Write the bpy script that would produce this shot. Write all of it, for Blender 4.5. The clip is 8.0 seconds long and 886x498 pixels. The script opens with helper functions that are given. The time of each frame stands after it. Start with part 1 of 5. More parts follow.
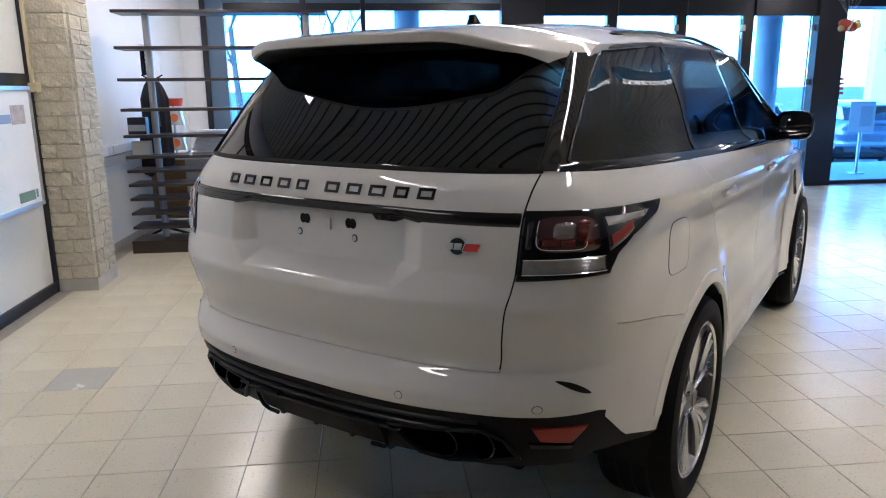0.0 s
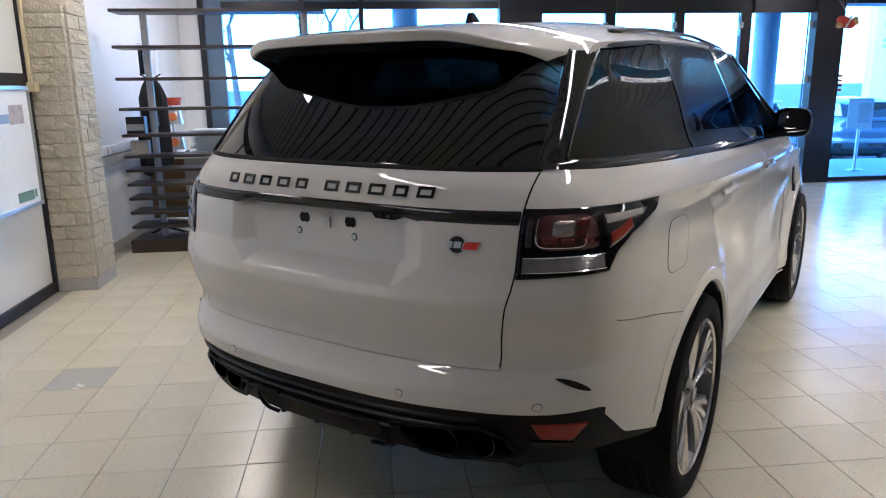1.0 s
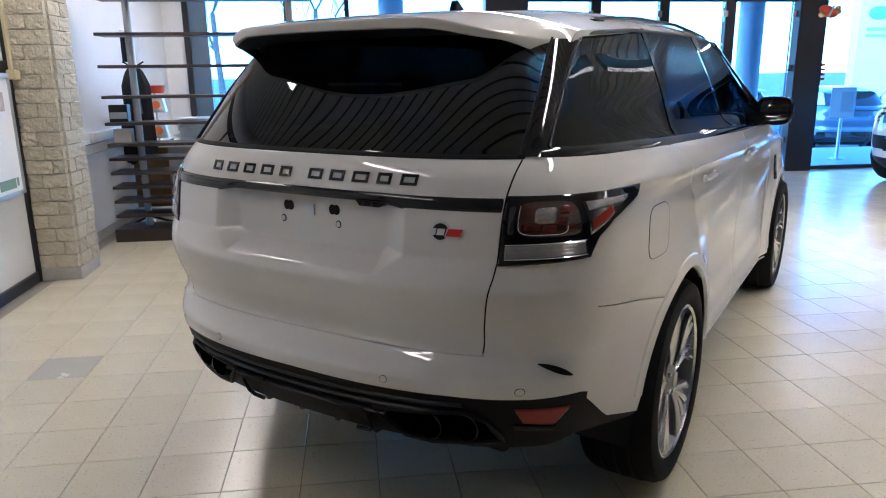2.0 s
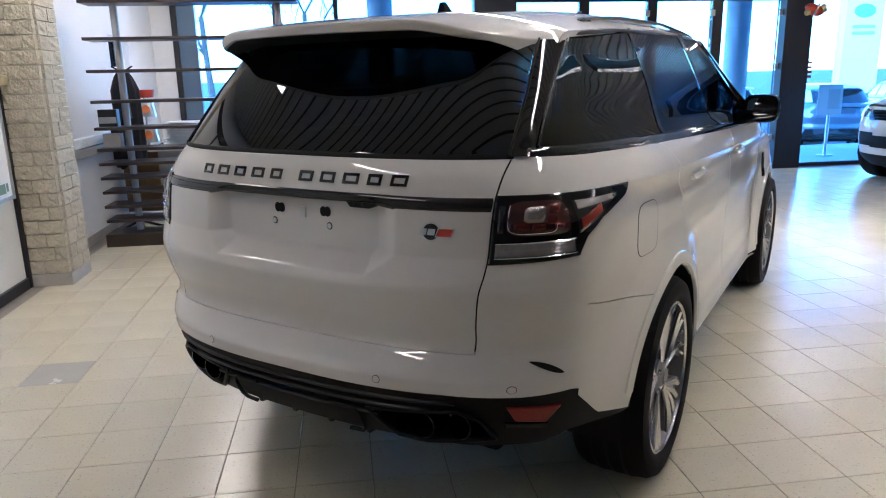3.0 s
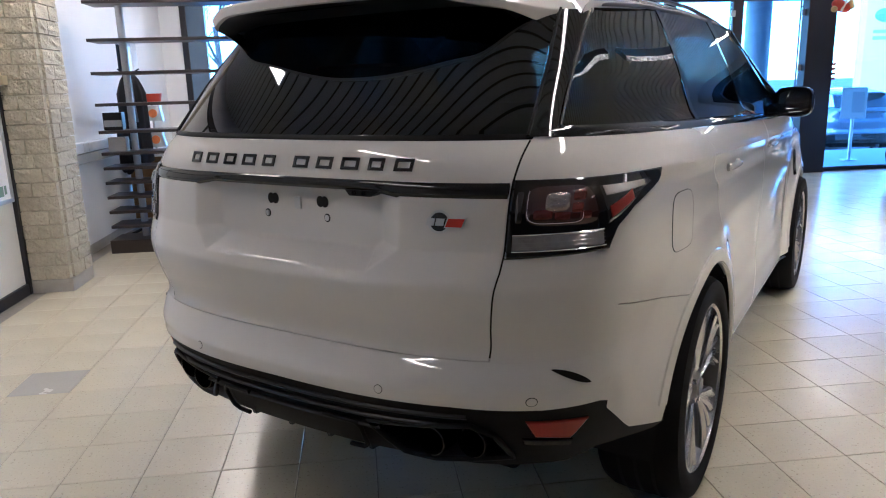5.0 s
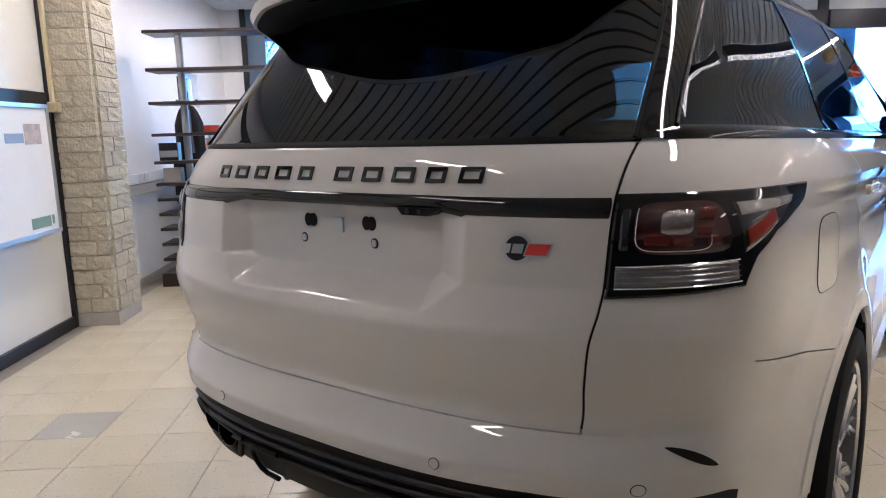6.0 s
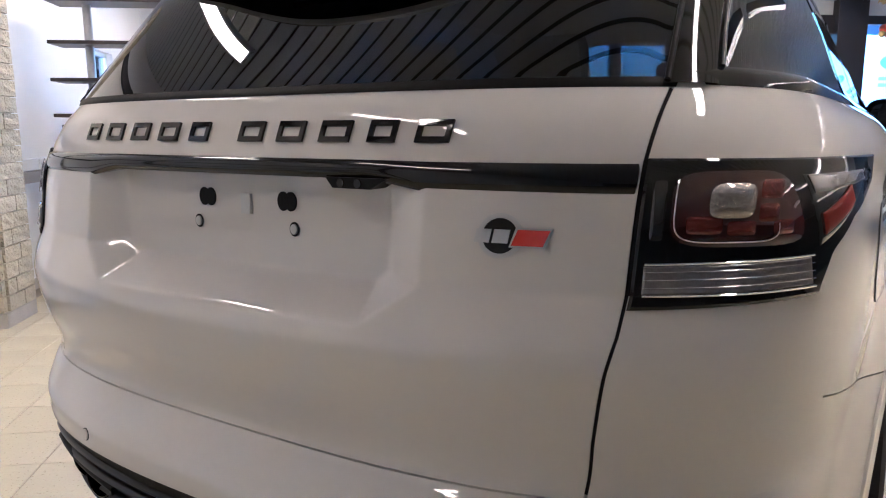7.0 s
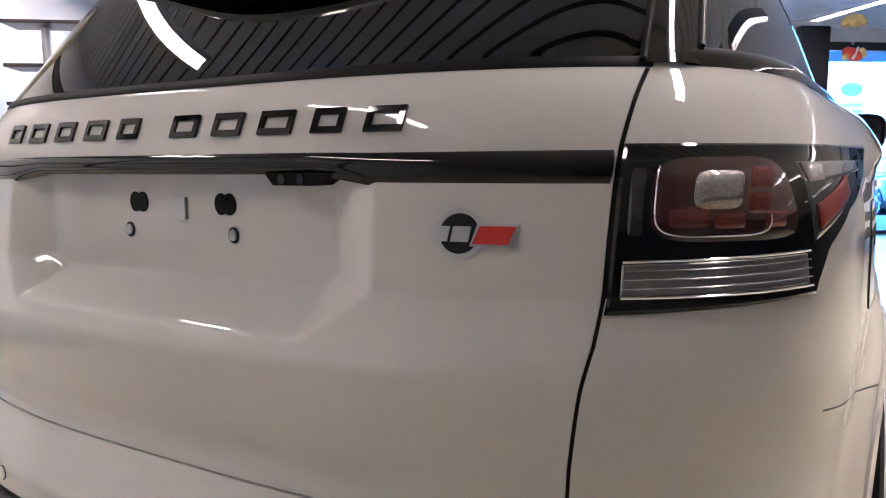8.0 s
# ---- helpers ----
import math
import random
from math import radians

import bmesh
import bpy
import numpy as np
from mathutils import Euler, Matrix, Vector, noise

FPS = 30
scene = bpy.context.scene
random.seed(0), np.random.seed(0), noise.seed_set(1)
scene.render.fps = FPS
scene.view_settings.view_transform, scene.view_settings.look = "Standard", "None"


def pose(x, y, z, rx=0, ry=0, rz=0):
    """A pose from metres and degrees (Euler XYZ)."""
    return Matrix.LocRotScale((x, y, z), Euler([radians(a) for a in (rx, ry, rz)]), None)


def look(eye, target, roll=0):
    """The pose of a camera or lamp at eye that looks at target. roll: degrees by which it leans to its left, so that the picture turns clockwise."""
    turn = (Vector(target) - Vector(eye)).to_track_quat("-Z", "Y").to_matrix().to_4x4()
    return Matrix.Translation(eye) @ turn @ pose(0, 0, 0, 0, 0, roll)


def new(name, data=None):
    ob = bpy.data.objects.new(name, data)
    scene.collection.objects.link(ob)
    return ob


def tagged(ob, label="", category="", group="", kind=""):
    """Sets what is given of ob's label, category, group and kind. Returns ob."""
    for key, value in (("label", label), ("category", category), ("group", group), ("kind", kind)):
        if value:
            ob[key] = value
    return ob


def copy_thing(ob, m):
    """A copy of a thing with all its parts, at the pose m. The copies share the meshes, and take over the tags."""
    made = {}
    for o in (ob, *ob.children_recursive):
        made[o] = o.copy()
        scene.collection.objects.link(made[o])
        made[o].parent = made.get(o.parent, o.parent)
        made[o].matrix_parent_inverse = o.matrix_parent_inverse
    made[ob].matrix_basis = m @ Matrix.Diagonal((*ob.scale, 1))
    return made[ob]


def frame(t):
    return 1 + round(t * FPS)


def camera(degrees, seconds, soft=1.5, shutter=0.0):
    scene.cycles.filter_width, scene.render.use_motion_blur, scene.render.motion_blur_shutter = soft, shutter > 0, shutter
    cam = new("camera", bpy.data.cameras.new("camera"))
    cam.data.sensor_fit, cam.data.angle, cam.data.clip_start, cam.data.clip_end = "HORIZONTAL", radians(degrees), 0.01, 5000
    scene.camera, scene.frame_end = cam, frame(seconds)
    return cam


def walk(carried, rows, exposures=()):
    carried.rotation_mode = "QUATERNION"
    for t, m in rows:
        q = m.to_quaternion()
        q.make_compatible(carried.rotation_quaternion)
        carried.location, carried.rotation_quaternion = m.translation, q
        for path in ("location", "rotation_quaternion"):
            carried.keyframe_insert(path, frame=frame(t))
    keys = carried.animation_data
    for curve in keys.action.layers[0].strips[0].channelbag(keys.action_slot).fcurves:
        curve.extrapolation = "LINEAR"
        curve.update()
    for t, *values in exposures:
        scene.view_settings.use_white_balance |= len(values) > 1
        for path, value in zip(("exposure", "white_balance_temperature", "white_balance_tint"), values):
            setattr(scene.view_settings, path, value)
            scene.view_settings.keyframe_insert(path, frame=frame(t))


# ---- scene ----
cam = camera(64.4, 8.0, 1.15)
PATH = [
    (0, (1.511, -1.521, 1.55), (0.449, 0.114, 1.106), -0.6),
    (0.5, (1.507, -1.519, 1.549), (0.447, 0.116, 1.1), -0.7),
    (1, (1.511, -1.525, 1.551), (0.452, 0.111, 1.102), -0.8),
    (1.5, (1.518, -1.528, 1.546), (0.475, 0.113, 1.077), -0.8),
    (2, (1.529, -1.534, 1.549), (0.504, 0.116, 1.069), -0.7),
    (3.5, (1.542, -1.547, 1.549), (0.54, 0.117, 1.074), -1.4),
    (4, (1.526, -1.536, 1.523), (0.51, 0.119, 1.047), -1.6),
    (5.5, (1.34, -1.21, 1.403), (0.24, 0.412, 1.003), -1.8),
    (6, (1.193, -1.046, 1.351), (0.005, 0.528, 1.017), -1.8),
    (6.5, (1.028, -0.861, 1.313), (-0.054, 0.79, 0.988), -0.6),
    (7, (0.926, -0.723, 1.262), (-0.111, 0.954, 0.927), -0.2),
    (7.5, (0.89, -0.644, 1.223), (-0.116, 1.061, 0.937), -0.3),
    (8, (0.893, -0.62, 1.21), (-0.088, 1.104, 0.955), -0.6),
]
walk(cam, [(t, look(eye, target, roll)) for t, eye, target, roll in PATH],
     [(0.0, 0.25, 4900, 14), (4.2, 0.24, 4900, 15), (6.0, 0.38, 5060, 18), (8.0, 0.78, 5150, 20)])

# ---- world and light ----
world = bpy.data.worlds.new("sky")
scene.world = world
world.use_nodes = True
wn, wl = world.node_tree.nodes, world.node_tree.links
sky = wn.new("ShaderNodeTexSky")
sky.sky_type, sky.sun_disc = "NISHITA", False
sky.sun_elevation, sky.sun_rotation = radians(30), radians(219)
sky.air_density, sky.dust_density, sky.ozone_density = 1.0, 0.4, 3.0
wl.new(sky.outputs[0], wn["Background"].inputs[0])
wn["Background"].inputs[1].default_value = 2.0
sun = new("sun", bpy.data.lights.new("sun", "SUN"))
sun.data.energy, sun.data.angle, sun.data.color = 3.4, radians(6), (1.0, 0.97, 0.92)
sun.matrix_world = look((0, 0, 0), (-0.545, 0.673, -0.5))

# ---- materials ----
def ramp_mat(name, base, rough=0.5, metal=0.0, var=0.08, scale=6.0, fine=60.0, bump=0.0, coat=0.0, rvar=0.08, island=0.0, objrand=0.0, spec=0.5, speck=0.0):
    """A surface with two scales of variation in tone, gloss and relief."""
    m = bpy.data.materials.new(name)
    m.use_nodes = True
    n, l = m.node_tree.nodes, m.node_tree.links
    b = n["Principled BSDF"]
    b.inputs["Metallic"].default_value = metal
    b.inputs["Coat Weight"].default_value = coat
    b.inputs["Coat Roughness"].default_value = 0.02
    b.inputs["Coat IOR"].default_value = 1.6
    b.inputs["Specular IOR Level"].default_value = spec
    tc = n.new("ShaderNodeTexCoord")
    big, small = n.new("ShaderNodeTexNoise"), n.new("ShaderNodeTexNoise")
    big.inputs["Scale"].default_value, small.inputs["Scale"].default_value = scale, fine
    big.inputs["Detail"].default_value = small.inputs["Detail"].default_value = 4
    l.new(tc.outputs["Object"], big.inputs["Vector"])
    l.new(tc.outputs["Object"], small.inputs["Vector"])
    add = n.new("ShaderNodeMath"); add.operation = "MULTIPLY_ADD"
    l.new(big.outputs["Fac"], add.inputs[0]); add.inputs[1].default_value = 0.6
    sm = n.new("ShaderNodeMath"); sm.operation = "MULTIPLY"
    l.new(small.outputs["Fac"], sm.inputs[0]); sm.inputs[1].default_value = 0.4
    l.new(sm.outputs[0], add.inputs[2])
    last = add.outputs[0]
    if objrand or island:
        src = n.new("ShaderNodeObjectInfo").outputs["Random"] if objrand else n.new("ShaderNodeNewGeometry").outputs["Random Per Island"]
        k = n.new("ShaderNodeMath"); k.operation = "MULTIPLY_ADD"
        l.new(src, k.inputs[0]); k.inputs[1].default_value = objrand or island
        l.new(last, k.inputs[2])
        last = k.outputs[0]
    mp = n.new("ShaderNodeMapRange")
    mp.inputs[1].default_value, mp.inputs[2].default_value = 0.25, 0.75 + (objrand or island)
    mp.inputs[3].default_value, mp.inputs[4].default_value = 1 - var, 1 + var
    l.new(last, mp.inputs[0])
    mul = n.new("ShaderNodeVectorMath"); mul.operation = "SCALE"
    mul.inputs[0].default_value = base
    l.new(mp.outputs[0], mul.inputs["Scale"])
    colour = mul.outputs[0]
    if speck:
        # small dark flecks, scattered unevenly
        vo = n.new("ShaderNodeTexNoise")
        vo.inputs["Scale"].default_value, vo.inputs["Detail"].default_value = 75, 1
        l.new(tc.outputs["Object"], vo.inputs["Vector"])
        th = n.new("ShaderNodeMapRange")
        th.inputs[1].default_value, th.inputs[2].default_value = 0.66, 0.72
        th.inputs[3].default_value, th.inputs[4].default_value = 1.0, 1 - speck
        l.new(vo.outputs["Fac"], th.inputs[0])
        sc = n.new("ShaderNodeVectorMath"); sc.operation = "SCALE"
        l.new(colour, sc.inputs[0]); l.new(th.outputs[0], sc.inputs["Scale"])
        colour = sc.outputs[0]
    l.new(colour, b.inputs["Base Color"])
    rr = n.new("ShaderNodeMapRange")
    rr.inputs[3].default_value, rr.inputs[4].default_value = max(0.02, rough - rvar), rough + rvar
    l.new(big.outputs["Fac"], rr.inputs[0])
    l.new(rr.outputs[0], b.inputs["Roughness"])
    if bump:
        bp = n.new("ShaderNodeBump")
        bp.inputs["Strength"].default_value, bp.inputs["Distance"].default_value = 1.0, bump
        l.new(small.outputs["Fac"], bp.inputs["Height"])
        l.new(bp.outputs[0], b.inputs["Normal"])
    return m


def glass_mat(name, tint, ior=1.5, rough=0.0):
    """A pane: what passes is tinted, what mirrors follows Fresnel."""
    m = bpy.data.materials.new(name)
    m.use_nodes = True
    n, l = m.node_tree.nodes, m.node_tree.links
    n.remove(n["Principled BSDF"])
    t, g, f, x = n.new("ShaderNodeBsdfTransparent"), n.new("ShaderNodeBsdfGlossy"), n.new("ShaderNodeFresnel"), n.new("ShaderNodeMixShader")
    t.inputs[0].default_value = (*tint, 1)
    g.inputs["Roughness"].default_value = rough
    f.inputs["IOR"].default_value = ior
    l.new(f.outputs[0], x.inputs[0]); l.new(t.outputs[0], x.inputs[1]); l.new(g.outputs[0], x.inputs[2])
    l.new(x.outputs[0], n["Material Output"].inputs[0])
    return m


def glow_mat(name, colour, strength):
    m = bpy.data.materials.new(name)
    m.use_nodes = True
    b = m.node_tree.nodes["Principled BSDF"]
    b.inputs["Base Color"].default_value = (0.8, 0.8, 0.8, 1)
    b.inputs["Emission Color"].default_value = (*colour, 1)
    b.inputs["Emission Strength"].default_value = strength
    return m


M_WHITE = ramp_mat("white_car_paint", (0.63, 0.612, 0.595), 0.55, var=0.015, coat=1.0, scale=2.0, rvar=0.03, spec=0.1)
M_BLUECAR = ramp_mat("grey_blue_car_paint", (0.11, 0.14, 0.20), 0.3, metal=0.3, var=0.04, coat=1.0)
M_SILVERCAR = ramp_mat("pale_silver_car_paint", (0.24, 0.27, 0.30), 0.3, metal=0.4, var=0.04, coat=1.0)
M_GLOSSBLK = ramp_mat("gloss_black", (0.004, 0.004, 0.005), 0.05, var=0.1, rvar=0.02)
M_PLASTIC = ramp_mat("black_plastic", (0.007, 0.007, 0.008), 0.55, spec=0.14, var=0.2, fine=250, bump=0.0004)
M_SATINBLK = ramp_mat("satin_black", (0.009, 0.009, 0.010), 0.30, var=0.1, spec=0.35)
M_RUBBER = ramp_mat("tyre_rubber", (0.009, 0.009, 0.010), 0.78, spec=0.12, var=0.2, fine=150, bump=0.0005)
M_ALLOY = ramp_mat("machined_alloy", (0.56, 0.56, 0.58), 0.24, metal=1.0, var=0.06, scale=9, fine=200)
M_DKALLOY = ramp_mat("dark_grey_alloy", (0.20, 0.20, 0.21), 0.35, metal=0.8, var=0.1)
M_CHROME = ramp_mat("chrome", (0.85, 0.85, 0.86), 0.08, metal=1.0, var=0.03, rvar=0.03)
M_REDLENS = ramp_mat("red_lens", (0.22, 0.016, 0.008), 0.3, var=0.35, coat=0.25, spec=0.3, fine=300, bump=0.0002)
M_DEEPRED = ramp_mat("deep_red_reflector", (0.12, 0.014, 0.011), 0.16, metal=0.6, var=0.6, coat=0.6, scale=220, fine=380, bump=0.002)
M_DKRED = ramp_mat("dark_red_lens", (0.036, 0.004, 0.004), 0.10, var=0.15, coat=1.0)
M_CLEAR = ramp_mat("clear_ribbed_lens", (0.32, 0.30, 0.30), 0.18, metal=0.5, var=0.2, scale=60, fine=350, bump=0.0002, coat=1.0)
M_FACET = ramp_mat("faceted_clear_lens", (0.24, 0.225, 0.22), 0.10, metal=0.9, var=0.5, scale=220, fine=380, bump=0.002, coat=1.0)
M_SMOKE = ramp_mat("smoked_lens", (0.03, 0.03, 0.032), 0.12, metal=0.3, var=0.2, coat=1.0)
M_REDBADGE = ramp_mat("red_enamel", (0.55, 0.03, 0.02), 0.25, var=0.05, coat=0.6)
M_TINT = glass_mat("dark_tinted_glass", (0.010, 0.013, 0.016), 1.66)
M_SIDETINT = glass_mat("dark_side_glass", (0.0045, 0.006, 0.0075), 1.38)
M_REARDOOR = glass_mat("tinted_door_glass", (0.030, 0.037, 0.045), 1.40)
M_FRONTGL = glass_mat("clear_car_glass", (0.62, 0.68, 0.66), 1.5)
M_DOORGL = glass_mat("grey_door_glass", (0.035, 0.04, 0.045), 1.5)
M_PANE = glass_mat("window_glass", (0.62, 0.83, 1.0), 1.45)
M_MIRROR = ramp_mat("mirror_glass", (0.50, 0.52, 0.54), 0.04, metal=1.0, var=0.02, rvar=0.02)
M_LINER = ramp_mat("black_lining_cloth", (0.018, 0.018, 0.02), 0.9, spec=0.1, var=0.2, fine=160, bump=0.0006)
M_LEATHER = ramp_mat("black_leather", (0.03, 0.03, 0.032), 0.5, var=0.2, fine=180, bump=0.0006)
M_TILE = ramp_mat("cream_floor_tile", (0.555, 0.51, 0.385), 0.22, var=0.10, scale=2.5, fine=90, bump=0.0002, rvar=0.1, objrand=0.25, speck=0.28)
M_TILEREST = ramp_mat("cream_floor_tile_far", (0.555, 0.51, 0.385), 0.22, var=0.10, scale=2.5, fine=90, bump=0.0002, rvar=0.1, island=0.25, speck=0.28)
M_TILEGREY = ramp_mat("grey_floor_tile", (0.42, 0.41, 0.37), 0.25, var=0.08, scale=3, fine=90)
M_GROUT = ramp_mat("tile_grout", (0.23, 0.21, 0.18), 0.8, var=0.25, scale=1.5, fine=40, bump=0.001)
M_BRICK = ramp_mat("split_cream_stone", (0.52, 0.475, 0.365), 0.85, var=0.22, scale=14, fine=55, bump=0.02, objrand=0.3)
M_MORTAR = ramp_mat("pale_mortar", (0.42, 0.385, 0.30), 0.9, var=0.15, fine=120, bump=0.003)
M_PLINTH = ramp_mat("grey_stone_skirting", (0.40, 0.38, 0.345), 0.5, var=0.15, scale=10, fine=120, bump=0.0005)
M_WALL = ramp_mat("white_wall_paint", (0.76, 0.76, 0.76), 0.7, var=0.03, scale=1.5, fine=200, bump=0.0004)
M_DIMWALL = ramp_mat("darkened_closing_wall", (0.17, 0.165, 0.16), 0.7, var=0.05, scale=1.5, fine=200, bump=0.0004)
M_PANEL = ramp_mat("frosted_white_panel", (0.74, 0.74, 0.71), 0.35, var=0.03, scale=1.2)
M_FRAME = ramp_mat("dark_anodised_frame", (0.022, 0.022, 0.027), 0.38, metal=0.3, var=0.15, scale=5)
M_ALU = ramp_mat("brushed_aluminium", (0.55, 0.56, 0.57), 0.35, metal=0.9, var=0.06, scale=5, fine=160)
M_DARKWOOD = ramp_mat("dark_wenge_wood", (0.028, 0.020, 0.017), 0.38, var=0.35, scale=5, fine=50)
M_POST = ramp_mat("grey_metal_post", (0.42, 0.43, 0.44), 0.4, metal=0.5, var=0.06)
M_CEIL = ramp_mat("pale_metal_ceiling", (0.62, 0.635, 0.655), 0.38, metal=0.15, var=0.04)
M_CEILGAP = ramp_mat("ceiling_void", (0.13, 0.13, 0.135), 0.8, var=0.1)
M_LAMP = glow_mat("fluorescent_tube", (1.0, 0.78, 0.53), 48.0)
# same tube set weaker, so the tail and the floor below stay darker
M_LAMPDIM = glow_mat("weaker_fluorescent_tube", (1.0, 0.78, 0.53), 30.0)
M_LAMPDEEP = glow_mat("bright_fluorescent_tube", (1.0, 0.79, 0.55), 215.0)
M_BEIGE = ramp_mat("beige_plastic", (0.55, 0.48, 0.30), 0.45, var=0.05)
M_PAPER = ramp_mat("white_paper", (0.78, 0.78, 0.77), 0.6, var=0.04)
M_OAK = ramp_mat("brown_wood", (0.26, 0.15, 0.06), 0.45, var=0.25, scale=4, fine=40)
M_CLOTH = ramp_mat("black_cloth", (0.012, 0.012, 0.016), 0.85, var=0.3, scale=8, fine=140, bump=0.002)
M_GREYCLOTH = ramp_mat("grey_cloth", (0.20, 0.21, 0.24), 0.8, var=0.2, fine=140, bump=0.001)
M_RED = ramp_mat("red_plastic", (0.50, 0.05, 0.02), 0.4, var=0.1)
M_ORANGE = ramp_mat("orange_print", (0.75, 0.22, 0.06), 0.5, var=0.1)
M_GREEN = ramp_mat("green_print", (0.17, 0.27, 0.19), 0.5, var=0.1)
M_BLUEPRINT = ramp_mat("blue_print", (0.26, 0.33, 0.48), 0.5, var=0.1)
M_BROWNPRINT = ramp_mat("brown_print", (0.46, 0.38, 0.33), 0.5, var=0.4, scale=20)
M_GREYPRINT = ramp_mat("grey_print", (0.30, 0.32, 0.34), 0.5, var=0.1)
M_GOLD = ramp_mat("pale_gold_cloth", (0.55, 0.42, 0.17), 0.6, var=0.15, fine=120, bump=0.001)
M_ASPHALT = ramp_mat("asphalt_paving", (0.13, 0.13, 0.135), 0.8, var=0.2, scale=0.6, fine=60, bump=0.004)
M_BARK = ramp_mat("bare_bark", (0.11, 0.09, 0.07), 0.9, var=0.3, fine=60, bump=0.01)
M_CONCRETE = ramp_mat("pale_concrete", (0.45, 0.46, 0.47), 0.7, var=0.12, scale=2, fine=60)
M_SIGN = ramp_mat("white_sign_face", (0.78, 0.79, 0.80), 0.35, var=0.02)
M_BLUEFACE = ramp_mat("blue_grey_cladding", (0.10, 0.15, 0.22), 0.5, var=0.06)

# ---- mesh helpers ----
ROOM = pose(0, 0, 0, 0, 0, 39)


def thing(name, label, category, m=None, group="", kind=""):
    ob = new(name)
    ob.empty_display_size = 0.1
    ob.matrix_world = m or Matrix()
    return tagged(ob, label, category, group, kind)


def part(name, bm, material, parent=None, label="", smooth=None):
    """Links a bmesh as one mesh object under a thing or a part."""
    me = bpy.data.meshes.new(name)
    bm.normal_update()
    bm.to_mesh(me)
    bm.free()
    me.materials.append(material)
    if smooth is not None:
        me.polygons.foreach_set("use_smooth", [True] * len(me.polygons))
        if smooth > 0:
            me.set_sharp_from_angle(angle=radians(smooth))
    ob = new(name, me)
    if parent:
        ob.parent = parent
    if label:
        ob["label"] = label
    return ob


def structure(name, bm, material, m=None, label="", category="", smooth=None, kind="structure"):
    ob = part(name, bm, material, None, "", smooth)
    ob.matrix_world = m or Matrix()
    return tagged(ob, label, category, "", kind)


def box(bm, x0, x1, y0, y1, z0, z1, bevel=0.0, seg=2, m=None):
    made = bmesh.ops.create_cube(bm, size=1)["verts"]
    for v in made:
        v.co = Vector(((x0 + x1) / 2 + v.co.x * (x1 - x0), (y0 + y1) / 2 + v.co.y * (y1 - y0), (z0 + z1) / 2 + v.co.z * (z1 - z0)))
    if m:
        bmesh.ops.transform(bm, matrix=m, verts=made)
    if bevel:
        edges = {e for v in made for e in v.link_edges}
        bmesh.ops.bevel(bm, geom=list(edges), offset=bevel, segments=seg, profile=0.5, affect="EDGES")
    return bm


def cube(*a, **k):
    return box(bmesh.new(), *a, **k)


def rod(bm, p0, p1, r0, r1=None, seg=12, caps=True):
    p0, p1 = Vector(p0), Vector(p1)
    d = p1 - p0
    m = Matrix.Translation((p0 + p1) / 2) @ d.to_track_quat("Z", "Y").to_matrix().to_4x4()
    bmesh.ops.create_cone(bm, cap_ends=caps, segments=seg, radius1=r0, radius2=r0 if r1 is None else r1, depth=d.length, matrix=m)
    return bm


def tube(bm, pts, r, seg=8, closed=False):
    """One continuous round bar along the points."""
    n = len(pts)
    rings = []
    a = None
    for i in range(n):
        p = pts[i]
        q0 = pts[i - 1] if i or closed else pts[0]
        q1 = pts[(i + 1) % n] if i < n - 1 or closed else pts[-1]
        d = (q1 - q0).normalized()
        a = (a - d * a.dot(d)).normalized() if a else d.orthogonal().normalized()
        b = d.cross(a)
        rings.append([bm.verts.new(p + (a * math.cos(2 * math.pi * k / seg) + b * math.sin(2 * math.pi * k / seg)) * r) for k in range(seg)])
    for i in range(n if closed else n - 1):
        x, y = rings[i], rings[(i + 1) % n]
        for k in range(seg):
            bm.faces.new((x[k], x[(k + 1) % seg], y[(k + 1) % seg], y[k]))
    if not closed:
        bm.faces.new(rings[0][::-1])
        bm.faces.new(rings[-1])
    bmesh.ops.recalc_face_normals(bm, faces=bm.faces[:])
    return bm


def lathe(bm, profile, axis, centre, seg=48):
    """Turns a profile of (radius, along) round an axis 'x', 'y' or 'z' through centre."""
    rings = []
    for r, h in profile:
        ring = []
        for i in range(seg):
            a = 2 * math.pi * i / seg
            c, s = r * math.cos(a), r * math.sin(a)
            p = {"x": (h, c, s), "y": (c, h, s), "z": (c, s, h)}[axis]
            ring.append(bm.verts.new(Vector(centre) + Vector(p)))
        rings.append(ring)
    for a, b in zip(rings, rings[1:]):
        for i in range(seg):
            j = (i + 1) % seg
            bm.faces.new((a[i], a[j], b[j], b[i]))
    bmesh.ops.recalc_face_normals(bm, faces=bm.faces[:])
    return bm


def grid(bm, f, nu, nv, close_u=False):
    """A sheet of nu x nv quads; f(u, v) gives the place."""
    vs = [[bm.verts.new(f(i / nu, j / nv)) for j in range(nv + 1)] for i in range(nu if close_u else nu + 1)]
    n = len(vs)
    for i in range(nu):
        for j in range(nv):
            a, b = vs[i], vs[(i + 1) % n]
            q = (a[j], b[j], b[j + 1], a[j + 1])
            kept = list({v.co.to_tuple(6): v for v in q}.values())
            if len(kept) > 2:
                bm.faces.new(q if len(kept) == 4 else kept)
    return bm


